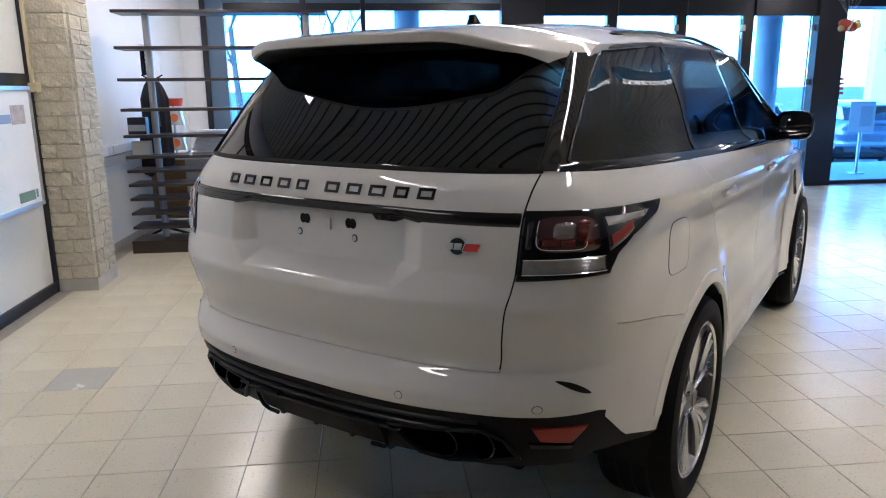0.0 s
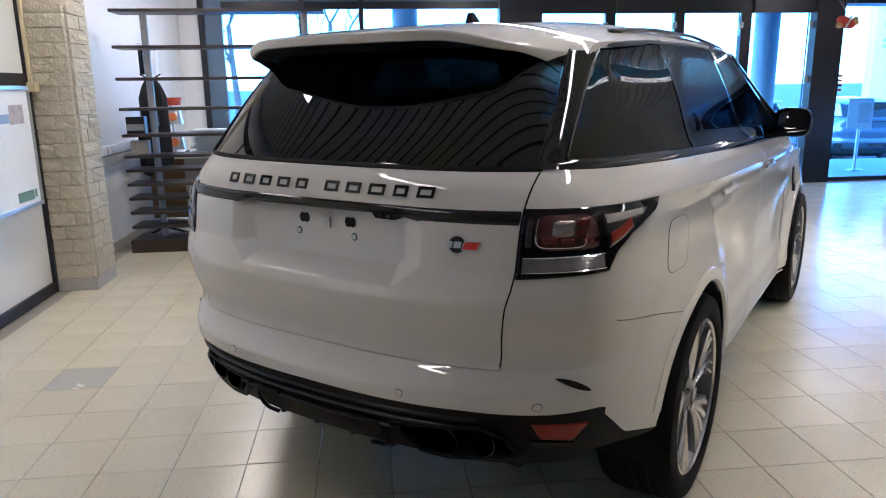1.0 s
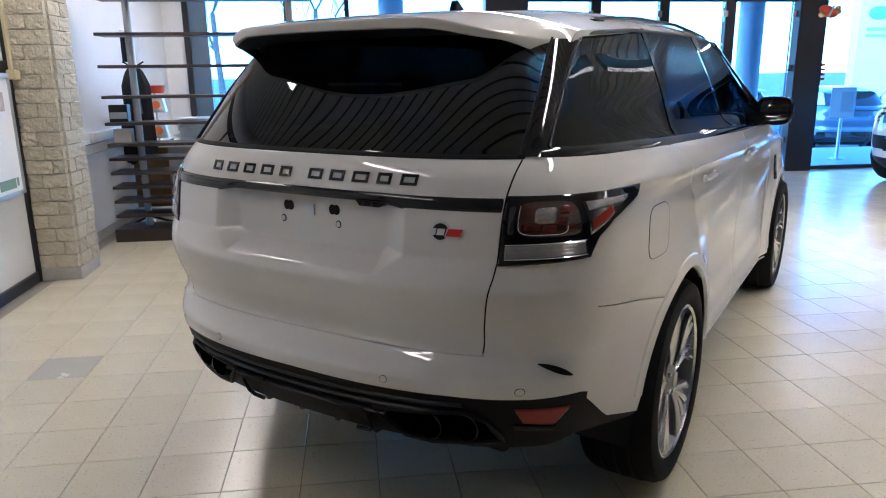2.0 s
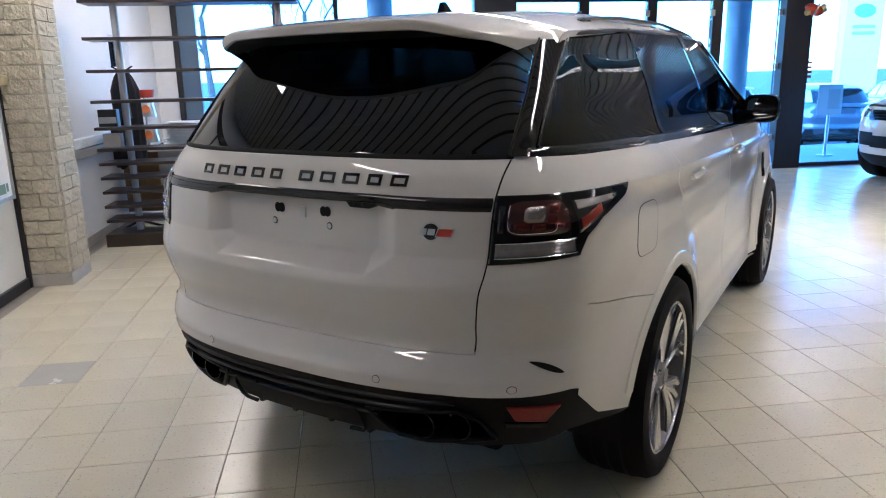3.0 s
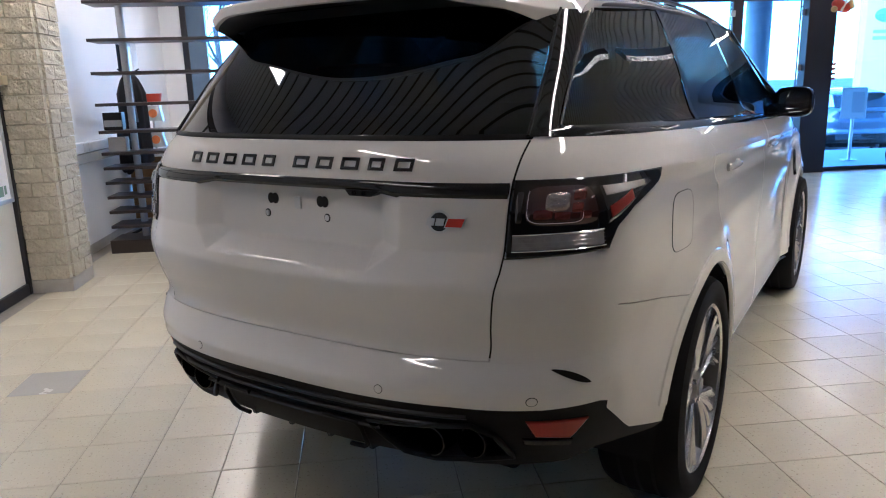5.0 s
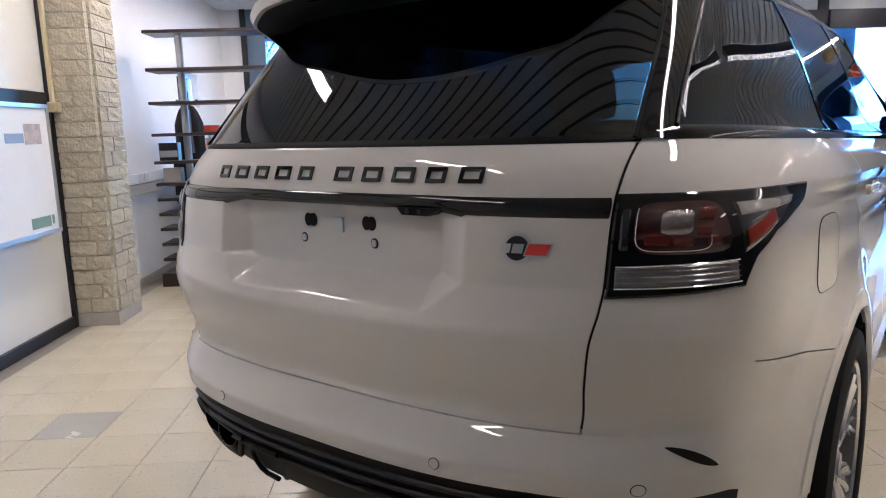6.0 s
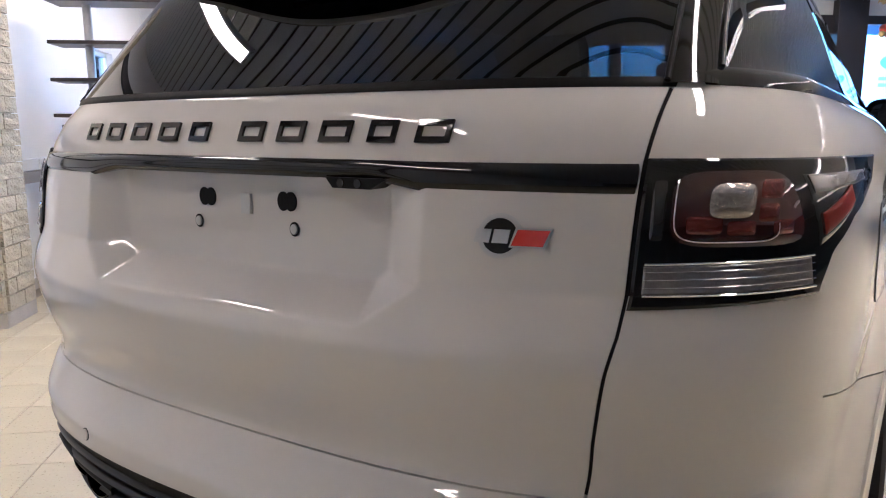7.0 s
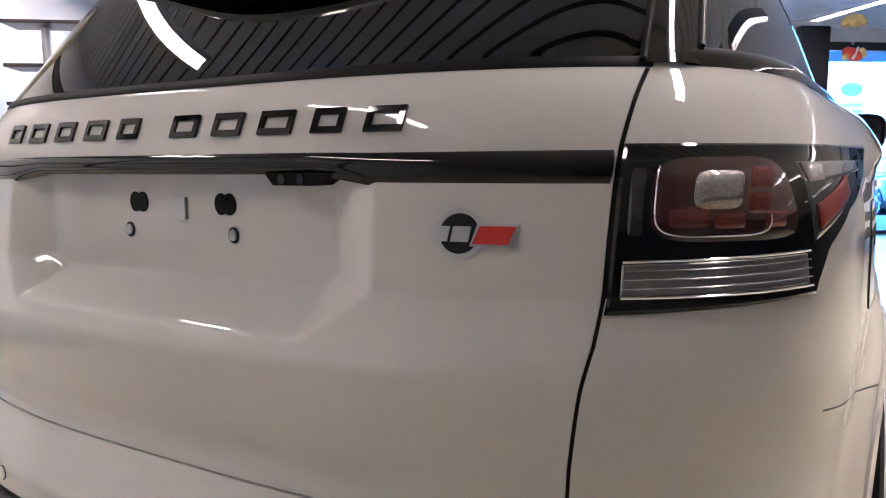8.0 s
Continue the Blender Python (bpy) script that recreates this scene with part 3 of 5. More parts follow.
def recess(x, z):
    """How deep the plate recess is at a place of the tailgate: 0 at its rim, 1 on its flat floor."""
    x = abs(x)
    side = (0.392 - x) / 0.077
    foot = (z - 0.986) / 0.046
    cut = (0.807 * (z - 1.045) - 0.59 * (x - 0.388)) / 0.050
    f = min(side, foot, cut, (1.212 - z) / 0.012)
    if f <= -0.06:
        return 0.0
    if f < 0.06:
        return (f + 0.06) ** 2 / 0.24
    if f < 0.86:
        return f
    return 1.0 - (1.14 - f) ** 2 / 0.56 if f < 1.14 else 1.0


def plate(a, c, d):
    """A place in the plate recess, d metres out of its floor."""
    return Vector((a, PLATE_Y - d, c))


def fit_wheels(car, front_label):
    def wheel(name, y, s):
        w = new(name)
        w.parent, w.location = car, (0, 0, 0)
        xo, xi = 0.986, 0.700
        c = (0, y, HUB_Z)
        prof = [(0.298, xi), (0.345, xi - 0.004), (0.378, xi + 0.012), (0.3925, xi + 0.04), (0.397, xi + 0.09), (0.397, xo - 0.09), (0.3925, xo - 0.035), (0.378, xo - 0.010), (0.345, xo - 0.001), (0.318, xo - 0.004), (0.300, xo - 0.012), (0.293, xo - 0.02)]
        bm = bmesh.new()
        lathe(bm, [(r, s * x) for r, x in prof], "x", c, 72)
        part("tyre", bm, M_RUBBER, w, "black low-profile tyre", 40)
        bm = bmesh.new()
        for gx in (-0.055, 0.0, 0.055):
            lathe(bm, [(0.3985, s * ((xi + xo) / 2 + gx - 0.006)), (0.3985, s * ((xi + xo) / 2 + gx + 0.006))], "x", c, 72)
        part("tread_groove", bm, M_PLASTIC, w)
        bm = bmesh.new()
        lathe(bm, [(0.262, s * (xi + 0.02)), (0.270, s * (xo - 0.06)), (0.284, s * (xo - 0.022)), (0.2965, s * (xo - 0.016)), (0.2975, s * (xo - 0.024))], "x", c, 72)
        part("rim", bm, M_DKALLOY, w, "grey alloy rim", 35)
        bm = bmesh.new()
        lathe(bm, [(0.283, s * (xo - 0.020)), (0.290, s * (xo - 0.0125)), (0.297, s * (xo - 0.0155))], "x", c, 72)
        part("rim_lip", bm, M_ALLOY, w, "machined bright lip", 35)
        bm = bmesh.new()
        lathe(bm, [(0.0, s * (xo - 0.12)), (0.19, s * (xo - 0.12)), (0.19, s * (xo - 0.145)), (0.0, s * (xo - 0.145))], "x", c, 40)
        part("brake_disc", bm, M_ALU, w, "steel brake disc", 30)
        # ten twisted spokes in five pairs, bright faces with dark flanks
        for i in range(5):
            a0 = 2 * math.pi * i / 5 + 0.31
            for twist, width in ((-0.30, 0.019), (-0.19, 0.019), (-0.03, 0.024), (0.13, 0.034), (0.27, 0.030)):
                for name_s, mat, sink, grow in (("spoke", M_DKALLOY, 0.010, 1.25), ("spoke_face", M_ALLOY, 0.0, 0.86)):
                    bm = bmesh.new()

                    def sp(u, v, twist=twist, width=width, a0=a0, sink=sink, grow=grow):
                        r = mix(0.058, 0.285, u)
                        a = a0 + twist * (0.35 + 1.1 * u) + 0.16 * math.sin(u * 2.6)
                        w2 = grow * width * (0.55 + 0.75 * u) * (v - 0.5)
                        x = xo - 0.040 + 0.020 * u - sink - 0.006 * abs(v - 0.5) * 2
                        return Vector((s * x, y + r * math.cos(a) - w2 * math.sin(a), HUB_Z + r * math.sin(a) + w2 * math.cos(a)))
                    grid(bm, sp, 10, 4)
                    ret = bmesh.ops.extrude_face_region(bm, geom=bm.faces[:])
                    bmesh.ops.translate(bm, vec=(-s * (0.035 if sink else 0.009), 0, 0), verts=[g for g in ret["geom"] if isinstance(g, bmesh.types.BMVert)])
                    bmesh.ops.recalc_face_normals(bm, faces=bm.faces[:])
                    part(name_s, bm, mat, w, "", 35)
        bm = bmesh.new()
        lathe(bm, [(0.0, s * (xo - 0.026)), (0.030, s * (xo - 0.026)), (0.034, s * (xo - 0.032)), (0.075, s * (xo - 0.048)), (0.078, s * (xo - 0.09))], "x", c, 32)
        part("hub_cap", bm, M_DKALLOY, w, "grey hub cap", 35)
        for i in range(5):
            a = 2 * math.pi * i / 5
            q = Vector((s * (xo - 0.046), y + 0.056 * math.cos(a), HUB_Z + 0.056 * math.sin(a)))
            part("wheel_nut", rod(bmesh.new(), q, q + Vector((s * 0.014, 0, 0)), 0.010, seg=6), M_CHROME, w)
        return w
    for y in (HUB_R, HUB_F):
        for s in (1, -1):
            wheel("wheel", y, s)


def build_car(paint, name, label, main=True, m=None, group=""):
    car = thing(name, label, "car", None, group)
    q = 1.0 if main else 0.5

    def n(a):
        return max(4, int(a * q))

    # tailgate with its plate recess
    def gate(u, v):
        z = mix(0.762, 1.318, v)
        edge = lin(z, GATE_EDGE)
        x = mix(-edge, edge, u)
        return kx(abs(x), z) * (1 if x >= 0 else -1), z

    bm = bmesh.new()

    def gate_at(u, v):
        k, z = gate(u, v)
        p = on(abs(k), z, 0.0, 1 if k >= 0 else -1)
        p.y = mix(p.y, PLATE_Y, recess(p.x, z))
        return p
    nu, nv = (300, 132) if main else (48, 36)
    grid(bm, gate_at, nu, nv)
    rim = [e for e in bm.edges if e.is_boundary]
    ret = bmesh.ops.extrude_edge_only(bm, edges=rim)
    bmesh.ops.translate(bm, vec=(0, 0.02, 0), verts=[g for g in ret["geom"] if isinstance(g, bmesh.types.BMVert)])
    bmesh.ops.recalc_face_normals(bm, faces=bm.faces[:])
    gate_ob = part("tailgate", bm, paint, car, "white painted tailgate with a plate recess" if main else "", 55)

    # dark tube in the gap beside the gate, in place of its shade
    if main:
        for s in (1, -1):
            ps = []
            for i in range(29):
                z = mix(0.770, 1.316, i / 28)
                e = lin(z, GATE_EDGE)
                ps.append(onx(s * (e + 0.0035), z, -0.0045))
            part("gap_shade", tube(bmesh.new(), ps, 0.0042, 6), M_RUBBER, car, "dark tube standing in for shade in the tailgate gap", 60)

    # black strip over the plate
    def strip(u, v):
        x = mix(-0.664, 0.664, u)
        low = lin(abs(x), [(0.0, 1.192), (0.30, 1.192), (0.385, 1.178), (0.67, 1.176)])
        z = mix(low, 1.222, v)
        d = 0.006 - 0.010 * abs(v - 0.5) ** 3 * 8
        return onx(x, z, d)
    bm = grid(bmesh.new(), strip, n(80), 8)
    ret = bmesh.ops.extrude_edge_only(bm, edges=[e for e in bm.edges if e.is_boundary])
    bmesh.ops.translate(bm, vec=(0, 0.045, 0), verts=[g for g in ret["geom"] if isinstance(g, bmesh.types.BMVert)])
    bmesh.ops.recalc_face_normals(bm, faces=bm.faces[:])
    part("trim_strip", bm, M_GLOSSBLK, gate_ob, "gloss black trim strip across the tailgate", 40)

    # bumper cover, wrapped round the tail from wheel to wheel
    YS = 0.352

    def tail_low(y, x):
        if y < 0.14:
            return lin(x, [(0.0, 0.652), (0.50, 0.648), (0.72, 0.634)])
        return lin(y, [(0.14, 0.634), (0.27, 0.628), (0.345, 0.604), (0.455, 0.502), (0.62, 0.462), (0.70, 0.46)])

    bm = bmesh.new()

    def tail_band(u, v):
        side = -1 if u < 0.5 else 1
        k = abs(u - 0.5) * 2 * ky(YS, 0.762)
        p = skin(k, 0.70)
        lo = tail_low(p.y, p.x)
        z = mix(lo, 0.7592, v)
        kk = abs(u - 0.5) * 2 * ky(YS, z)
        return on(kk, z, 0.0, side)
    grid(bm, tail_band, n(160), n(24))
    for s in (1, -1):
        def corner(u, v):
            z = mix(0.7592, 1.052, v)
            ka = kx(lin(z, GATE_EDGE) + 0.005, z)
            return on(mix(ka, ky(YS, z), u), z, 0.0, s)
        grid(bm, corner, n(36), n(40))

        def flank(u, v):
            y = mix(YS, 0.870, u)
            hi = 0.890 - 0.185 * (y - YS)
            lo = min(hi - 0.002, max(tail_low(y, 0.9), arch(y, HUB_R, RA)))
            z = mix(lo, hi, v)
            return on(ky(y, z), z, 0.0, s)
        grid(bm, flank, n(24), n(40))
    def seam(e):
        a, b = (v.co for v in e.verts)
        if abs(a.y - YS) < 0.004 and abs(b.y - YS) < 0.004 and max(a.z, b.z) < 0.893:
            return False
        return not (abs(a.z - 0.7592) < 0.003 and abs(b.z - 0.7592) < 0.003 and min(abs(a.x), abs(b.x)) > 0.625)
    ret = bmesh.ops.extrude_edge_only(bm, edges=[e for e in bm.edges if e.is_boundary and seam(e)])
    for g in ret["geom"]:
        if isinstance(g, bmesh.types.BMVert):
            g.co += (Vector((0, 1.2, g.co.z)) - g.co).normalized() * 0.018
    bmesh.ops.recalc_face_normals(bm, faces=bm.faces[:])
    bump = part("rear_bumper", bm, paint, car, "", 32)

    # quarter panels, doors, wings
    for s in (1, -1):
        def door_edge(z):
            """Rear edge of the back door; below, it follows the wheel opening."""
            if z < 0.74:
                return HUB_R + math.sqrt(max(0.01, 0.452**2 - (z - HUB_Z) ** 2))
            return 1.364 - 0.285 * max(0.0, (z - 0.74) / 0.565) ** 1.25

        bm = bmesh.new()

        def over_lamp(u, v):
            z = mix(1.05, belt(0.3) - 0.014, v)
            k0 = kx(lin(z, GATE_EDGE) + 0.006, z)
            return on(mix(k0, ky(YS, z), u), z, 0.0, s)
        grid(bm, over_lamp, n(30), n(30))

        def rear_flank(u, v):
            yc = mix(YS, 1.358, u)
            lo = max(0.893 - 0.185 * (yc - YS) if yc < 0.90 else 0, arch(yc, HUB_R, RA))
            hi = belt(yc) - 0.014
            z = mix(lo, hi, v)
            y = yc + (door_edge(z) - 0.004 - 1.358) * u**3
            return on(ky(y, z), z, 0.0, s)
        grid(bm, rear_flank, n(70), n(48))
        ret = bmesh.ops.extrude_edge_only(bm, edges=[e for e in bm.edges if e.is_boundary and not all(abs(v.co.y - YS) < 0.004 and v.co.z > 1.04 for v in e.verts)])
        for g in ret["geom"]:
            if isinstance(g, bmesh.types.BMVert):
                g.co += (Vector((0, 1.0, g.co.z)) - g.co).normalized() * 0.018
        bmesh.ops.recalc_face_normals(bm, faces=bm.faces[:])
        part("quarter_panel", bm, paint, car, "", 30)

        def fuel(bm=None):
            cy, cz = 0.765, 1.045
            pts = []
            for i in range(40):
                a = 2 * math.pi * i / 40
                c, sn = math.cos(a), math.sin(a)
                e = (abs(c) ** 4 + abs(sn) ** 4) ** -0.25
                pts.append((cy + 0.098 * c * e, cz + 0.088 * sn * e))
            return pts
        if s == 1 and main:
            bm = bmesh.new()
            pts = fuel()
            outer = [bm.verts.new(on(ky(y, z), z, 0.0015)) for y, z in pts]
            cy, cz = 0.765, 1.045
            rings = [outer]
            for f in (0.8, 0.5, 0.2):
                rings.append([bm.verts.new(on(ky(cy + (y - cy) * f, cz + (z - cz) * f), cz + (z - cz) * f, 0.0022)) for y, z in pts])
            for a, b in zip(rings, rings[1:]):
                for i in range(40):
                    bm.faces.new((a[i], a[(i + 1) % 40], b[(i + 1) % 40], b[i]))
            bm.faces.new(rings[-1])
            bmesh.ops.recalc_face_normals(bm, faces=bm.faces[:])
            flap = part("fuel_flap", bm, paint, car, "", 40)
            bm = bmesh.new()
            tube(bm, [on(ky(y, z), z, 0.0004) for y, z in pts], 0.0015, 6, True)
            part("flap_gap", bm, M_PLASTIC, flap)

        def rear_door(u, v):
            yl = 2.30
            z = mix(0.345, 1.0, v)
            hi = belt(mix(1.2, yl, u)) - 0.012
            z = mix(0.345, hi, v)
            y = mix(door_edge(z), yl, u)
            return ky(y, z), z

        def front_door(u, v):
            hi = belt(mix(2.31, 3.40, u)) - 0.012
            z = mix(0.345, hi, v)
            y = mix(2.306, mix(3.36, 3.44, v), u)
            return ky(y, z), z

        def door_offset(k, z):
            # a hollow runs along the doors under the handles
            return -0.010 * sstep(0.50, 0.62, z) * (1 - sstep(0.78, 0.95, z)) + 0.006 * math.exp(-((z - 1.09) / 0.02) ** 2)
        d1 = part("door", panel(rear_door, n(40), n(50), s, door_offset), paint, car, "", 30)
        d2 = part("door", panel(front_door, n(40), n(50), s, door_offset), paint, car, "", 30)
        for d, y0 in ((d1, 1.40), (d2, 2.46)):
            bm = bmesh.new()
            z = 1.135
            for f in (0.0, 0.18):
                k = ky(y0 + f, z)
                rod(bm, on(k, z, -0.005, s), on(k, z, 0.012, s), 0.017, 0.015, 12)
            def hd(u, v, y0=y0, z=z):
                a = 2 * math.pi * v
                k = ky(y0 - 0.03 + 0.245 * u, z)
                g = max(0.05, 1 - abs(2 * u - 1) ** 6) ** 0.5
                return on(k, z + 0.017 * g * math.sin(a), 0.015 + 0.008 * g * math.cos(a), s)
            grid(bm, hd, 14, 12)
            bmesh.ops.holes_fill(bm, edges=[e for e in bm.edges if e.is_boundary])
            bmesh.ops.recalc_face_normals(bm, faces=bm.faces[:])
            part("door_handle", bm, paint, d, "", 45)

        def wing(u, v):
            y = mix(3.368 + 0.078 * v, 4.50, u)
            lo = max(0.36, arch(y, HUB_F, RA))
            hi = lin(y, [(3.4, 1.215), (3.9, 1.12), (4.3, 1.06), (4.6, 1.0)])
            z = mix(lo, hi, v)
            return ky(y, z), z
        wg = part("front_wing", panel(wing, n(70), n(36), s), paint, car, "", 30)
        bm = bmesh.new()
        def vent(u, v):
            z = mix(0.84, 1.0, v)
            return on(ky(3.66 + 0.045 * u + 0.03 * v, z), z, 0.008, s)
        grid(bm, vent, 4, 8)
        ret = bmesh.ops.extrude_face_region(bm, geom=bm.faces[:])
        bmesh.ops.translate(bm, vec=(-s * 0.012, 0, 0), verts=[g for g in ret["geom"] if isinstance(g, bmesh.types.BMVert)])
        bmesh.ops.recalc_face_normals(bm, faces=bm.faces[:])
        part("side_vent", bm, M_GLOSSBLK, wg, "gloss black side vent")

        def sill(u, v):
            y = mix(1.55, 3.50, u)
            z = mix(0.265, 0.338, v)
            return ky(y, z), z
        part("sill", panel(sill, n(40), 8, s, lambda k, z: -0.045 * (0.338 - z) / 0.073), paint, car, "", 30)

        def sill_low(u, v):
            y = mix(1.52, 3.53, u)
            z = mix(0.225, 0.262, v)
            return ky(y, z), z
        part("sill_trim", panel(sill_low, n(30), 4, s, lambda k, z: -0.06), M_PLASTIC, car, "black plastic sill trim", 30)

        # wheel housings
        for h in (HUB_R, HUB_F):
            bm = bmesh.new()
            def liner(u, v, h=h):
                a = math.pi * (1.12 * u - 0.06)
                p = Vector((0, h + (RA + 0.004) * math.cos(a), HUB_Z + (RA + 0.004) * math.sin(a)))
                out = half_width(p.y, min(max(p.z, 0.3), 0.86)) - 0.012
                if h == HUB_R and p.y < 0.9:
                    out = min(out, skin(ky(p.y, max(p.z, .3)), max(p.z, .3)).x - 0.012)
                p.x = s * mix(out, 0.52, v)
                return p
            grid(bm, liner, 36, 4)
            def back(u, v, h=h):
                a = math.pi * (1.12 * u - 0.06)
                return Vector((s * 0.52, h + RA * v * math.cos(a), HUB_Z + RA * v * math.sin(a)))
            grid(bm, back, 36, 3)
            part("wheel_housing", bm, M_PLASTIC, car, "black plastic wheel housing", 40)
            # flared lip of the opening
            bm = bmesh.new()
            def lip(u, v, h=h):
                a = math.pi * (0.985 * u + 0.015)
                if h == HUB_R:
                    a = math.pi * (0.905 * u + 0.015)
                r = RA + mix(-0.008, 0.05, v)
                y, z = h + r * math.cos(a), HUB_Z + r * math.sin(a)
                return on(ky(y, z), z, lin(v, [(0.0, -0.006), (0.16, 0.004), (0.84, 0.005), (0.93, 0.004), (1.0, -0.001)]), s)
            grid(bm, lip, n(60), 12)
            part("arch_flare", bm, paint, car, "", 35)

    # ---- greenhouse ----
    ROOF = [(0.36, 1.712), (0.55, 1.742), (0.80, 1.772), (1.10, 1.795), (1.50, 1.812), (2.10, 1.815), (2.60, 1.798), (3.00, 1.757), (3.22, 1.72)]

    def edge_z(y):
        return lin(y, [(0.45, 1.676), (0.60, 1.676), (0.75, 1.686), (1.2, 1.714), (2.0, 1.731), (2.5, 1.722), (2.8, 1.694), (3.1, 1.63), (3.3, 1.58)])

    def roof_at(x, y):
        zc = pw(y, ROOF)
        ze = edge_z(y) + 0.001
        w = pw(ze, SIDE) + 0.004
        w *= 1 - 0.05 * (1 - sstep(0.1, 1.0, y))
        return Vector((x * w, y, zc - (zc - ze) * abs(x) ** 4.2))

    bm = bmesh.new()
    grid(bm, lambda u, v: roof_at(2 * u - 1, mix(0.70, 3.22 - 0.42 * abs(2 * u - 1) ** 2.5, v)), n(48), n(60))
    ret = bmesh.ops.extrude_edge_only(bm, edges=[e for e in bm.edges if e.is_boundary])
    bmesh.ops.translate(bm, vec=(0, 0, -0.02), verts=[g for g in ret["geom"] if isinstance(g, bmesh.types.BMVert)])
    bmesh.ops.recalc_face_normals(bm, faces=bm.faces[:])
    roof = part("roof", bm, paint, car, "", 30)

    # extra plate out of view, added to keep light off the floor below
    part("underbody", cube(-0.60, 0.60, 0.75, 4.40, 0.24, 0.34, bevel=0.02), M_PLASTIC, car, "black underbody")

    # tail spoiler: a wing that carries the roof far out over the rear window
    def lip(x):
        """Rear edge of the wing: its length, upper and lower height."""
        ax = abs(x) * 0.70
        y0 = 0.170 + 0.56 * ax**2.2 + 0.20 * sstep(0.47, 0.70, ax) ** 1.6
        return y0, 1.714 - 0.062 * sstep(0.36, 0.70, ax), 1.682 - 0.034 * sstep(0.36, 0.60, ax) - 0.046 * sstep(0.560, 0.665, ax)

    def spoiler_at(u, v):
        x = 2 * u - 1
        y0, zt, zb = lip(x)
        p = roof_at(x, 0.70)
        wide = 0.668 * x
        if v < 0.6:
            t = v / 0.6
            y = mix(0.699, y0 + 0.008, t)
            return Vector((mix(p.x, wide, sstep(0, 1, t)), y, mix(p.z, zt, t) + 0.010 * math.sin(math.pi * t)))
        t = (v - 0.6) / 0.4
        f = lin(t, [(0.0, 0.0), (0.15, 0.10), (0.35, 0.30), (0.8, 0.92), (1.0, 1.0)])
        y = y0 + lin(t, [(0.0, 0.008), (0.15, 0.001), (0.35, 0.0), (0.8, 0.008), (1.0, 0.022)])
        return Vector((wide * (1 - 0.006 * t), y, mix(zt, zb, f)))
    bm = grid(bmesh.new(), spoiler_at, n(96), 40)
    bmesh.ops.recalc_face_normals(bm, faces=bm.faces[:])
    sp = part("spoiler", bm, paint, car, "", 38)

    def under(u, v):
        x = 2 * u - 1
        y0, zt, zb = lip(x)
        return Vector((0.664 * x * (1 - 0.02 * v), mix(y0 + 0.021, max(0.46, y0 + 0.03), v), mix(zb, mix(1.674, 1.640, abs(x) ** 4), v) - 0.004 * math.sin(math.pi * v)))
    part("spoiler_underside", grid(bmesh.new(), under, n(64), 8), M_PLASTIC, sp, "matt black underside of the spoiler", 40)

    def ear(u, v, s):
        p = spoiler_at(1, 0.6 * (1 - u))
        low = lin(u, [(0.0, lip(1)[2]), (0.4, 1.625), (1.0, 1.636)])
        return Vector((s * (p.x + 0.0015 - 0.010 * (1 - v) ** 2), p.y, mix(low, p.z, v)))
    for s in (1, -1):
        part("spoiler_end", grid(bmesh.new(), lambda u, v: ear(u, v, s), 16, 6), paint, sp, "", 40)
    part("brake_light", grid(bmesh.new(), lambda u, v: Vector((mix(-0.17, 0.17, u), 0.225 + 0.012 * v, 1.6765)), 16, 2), M_DKRED, sp, "dark red high brake light")

    def quarter_edge(z):
        return lin(z, [(1.315, 0.310), (1.335, 0.328), (1.423, 0.410), (1.509, 0.497), (1.592, 0.595), (1.656, 0.685), (1.69, 0.73)])

    # rear window
    def rear_glass(u, v):
        z = mix(1.310, 1.668, v)
        e = lin(z, [(1.32, 0.668), (1.50, 0.650), (1.67, 0.616)])
        return onx(mix(-e, e, u), z, lin(z, [(1.310, -0.007), (1.324, 0.001)]))
    part("rear_window", grid(bmesh.new(), rear_glass, n(140), n(48)), M_TINT, car, "dark tinted rear window", 0)
    # black frame along the foot of the glass and its sides
    bm = bmesh.new()
    grid(bm, lambda u, v: onx(mix(-0.684, 0.684, u), mix(1.3172, 1.3300, v), lin(v, [(0.0, 0.0004), (0.3, 0.0025)])), n(160), 4)
    part("window_seal", bm, M_PLASTIC, car, "matt black seal under the rear window", 40)
    for s in (1, -1):
        bm = bmesh.new()
        ps = []
        for i in range(17):
            z = mix(1.325, 1.655, i / 16)
            ps.append(onx(s * lin(z, [(1.32, 0.672), (1.50, 0.654), (1.67, 0.620)]), z, 0.004))
        tube(bm, ps, 0.0045)
        part("window_seal", bm, M_PLASTIC, car, "matt black seal beside the rear window", 60)
        # quarter window edge strip
        bm = bmesh.new()
        ps = []
        for i in range(17):
            v = i / 16
            z = mix(1.345, 1.656, v)
            ps.append(on(ky(quarter_edge(z), z), z, 0.004, s))
        tube(bm, ps, 0.004)
        part("edge_strip", bm, M_GLOSSBLK, car, "gloss black edge strip", 60)
        # gloss black rear pillar
        def pillar(u, v):
            z = mix(1.320, 1.652, v)
            xa = lin(z, [(1.32, 0.668), (1.50, 0.650), (1.67, 0.616)])
            ka = kx(xa, z)
            kb = ky(quarter_edge(z) - 0.003, z)
            return on(mix(ka, kb, u), z, 0.002 + 0.004 * math.sin(math.pi * u) ** 0.5, s)
        bm = grid(bmesh.new(), pillar, n(24), n(24))
        part("rear_pillar", bm, M_GLOSSBLK, car, "gloss black rear pillar trim", 0)
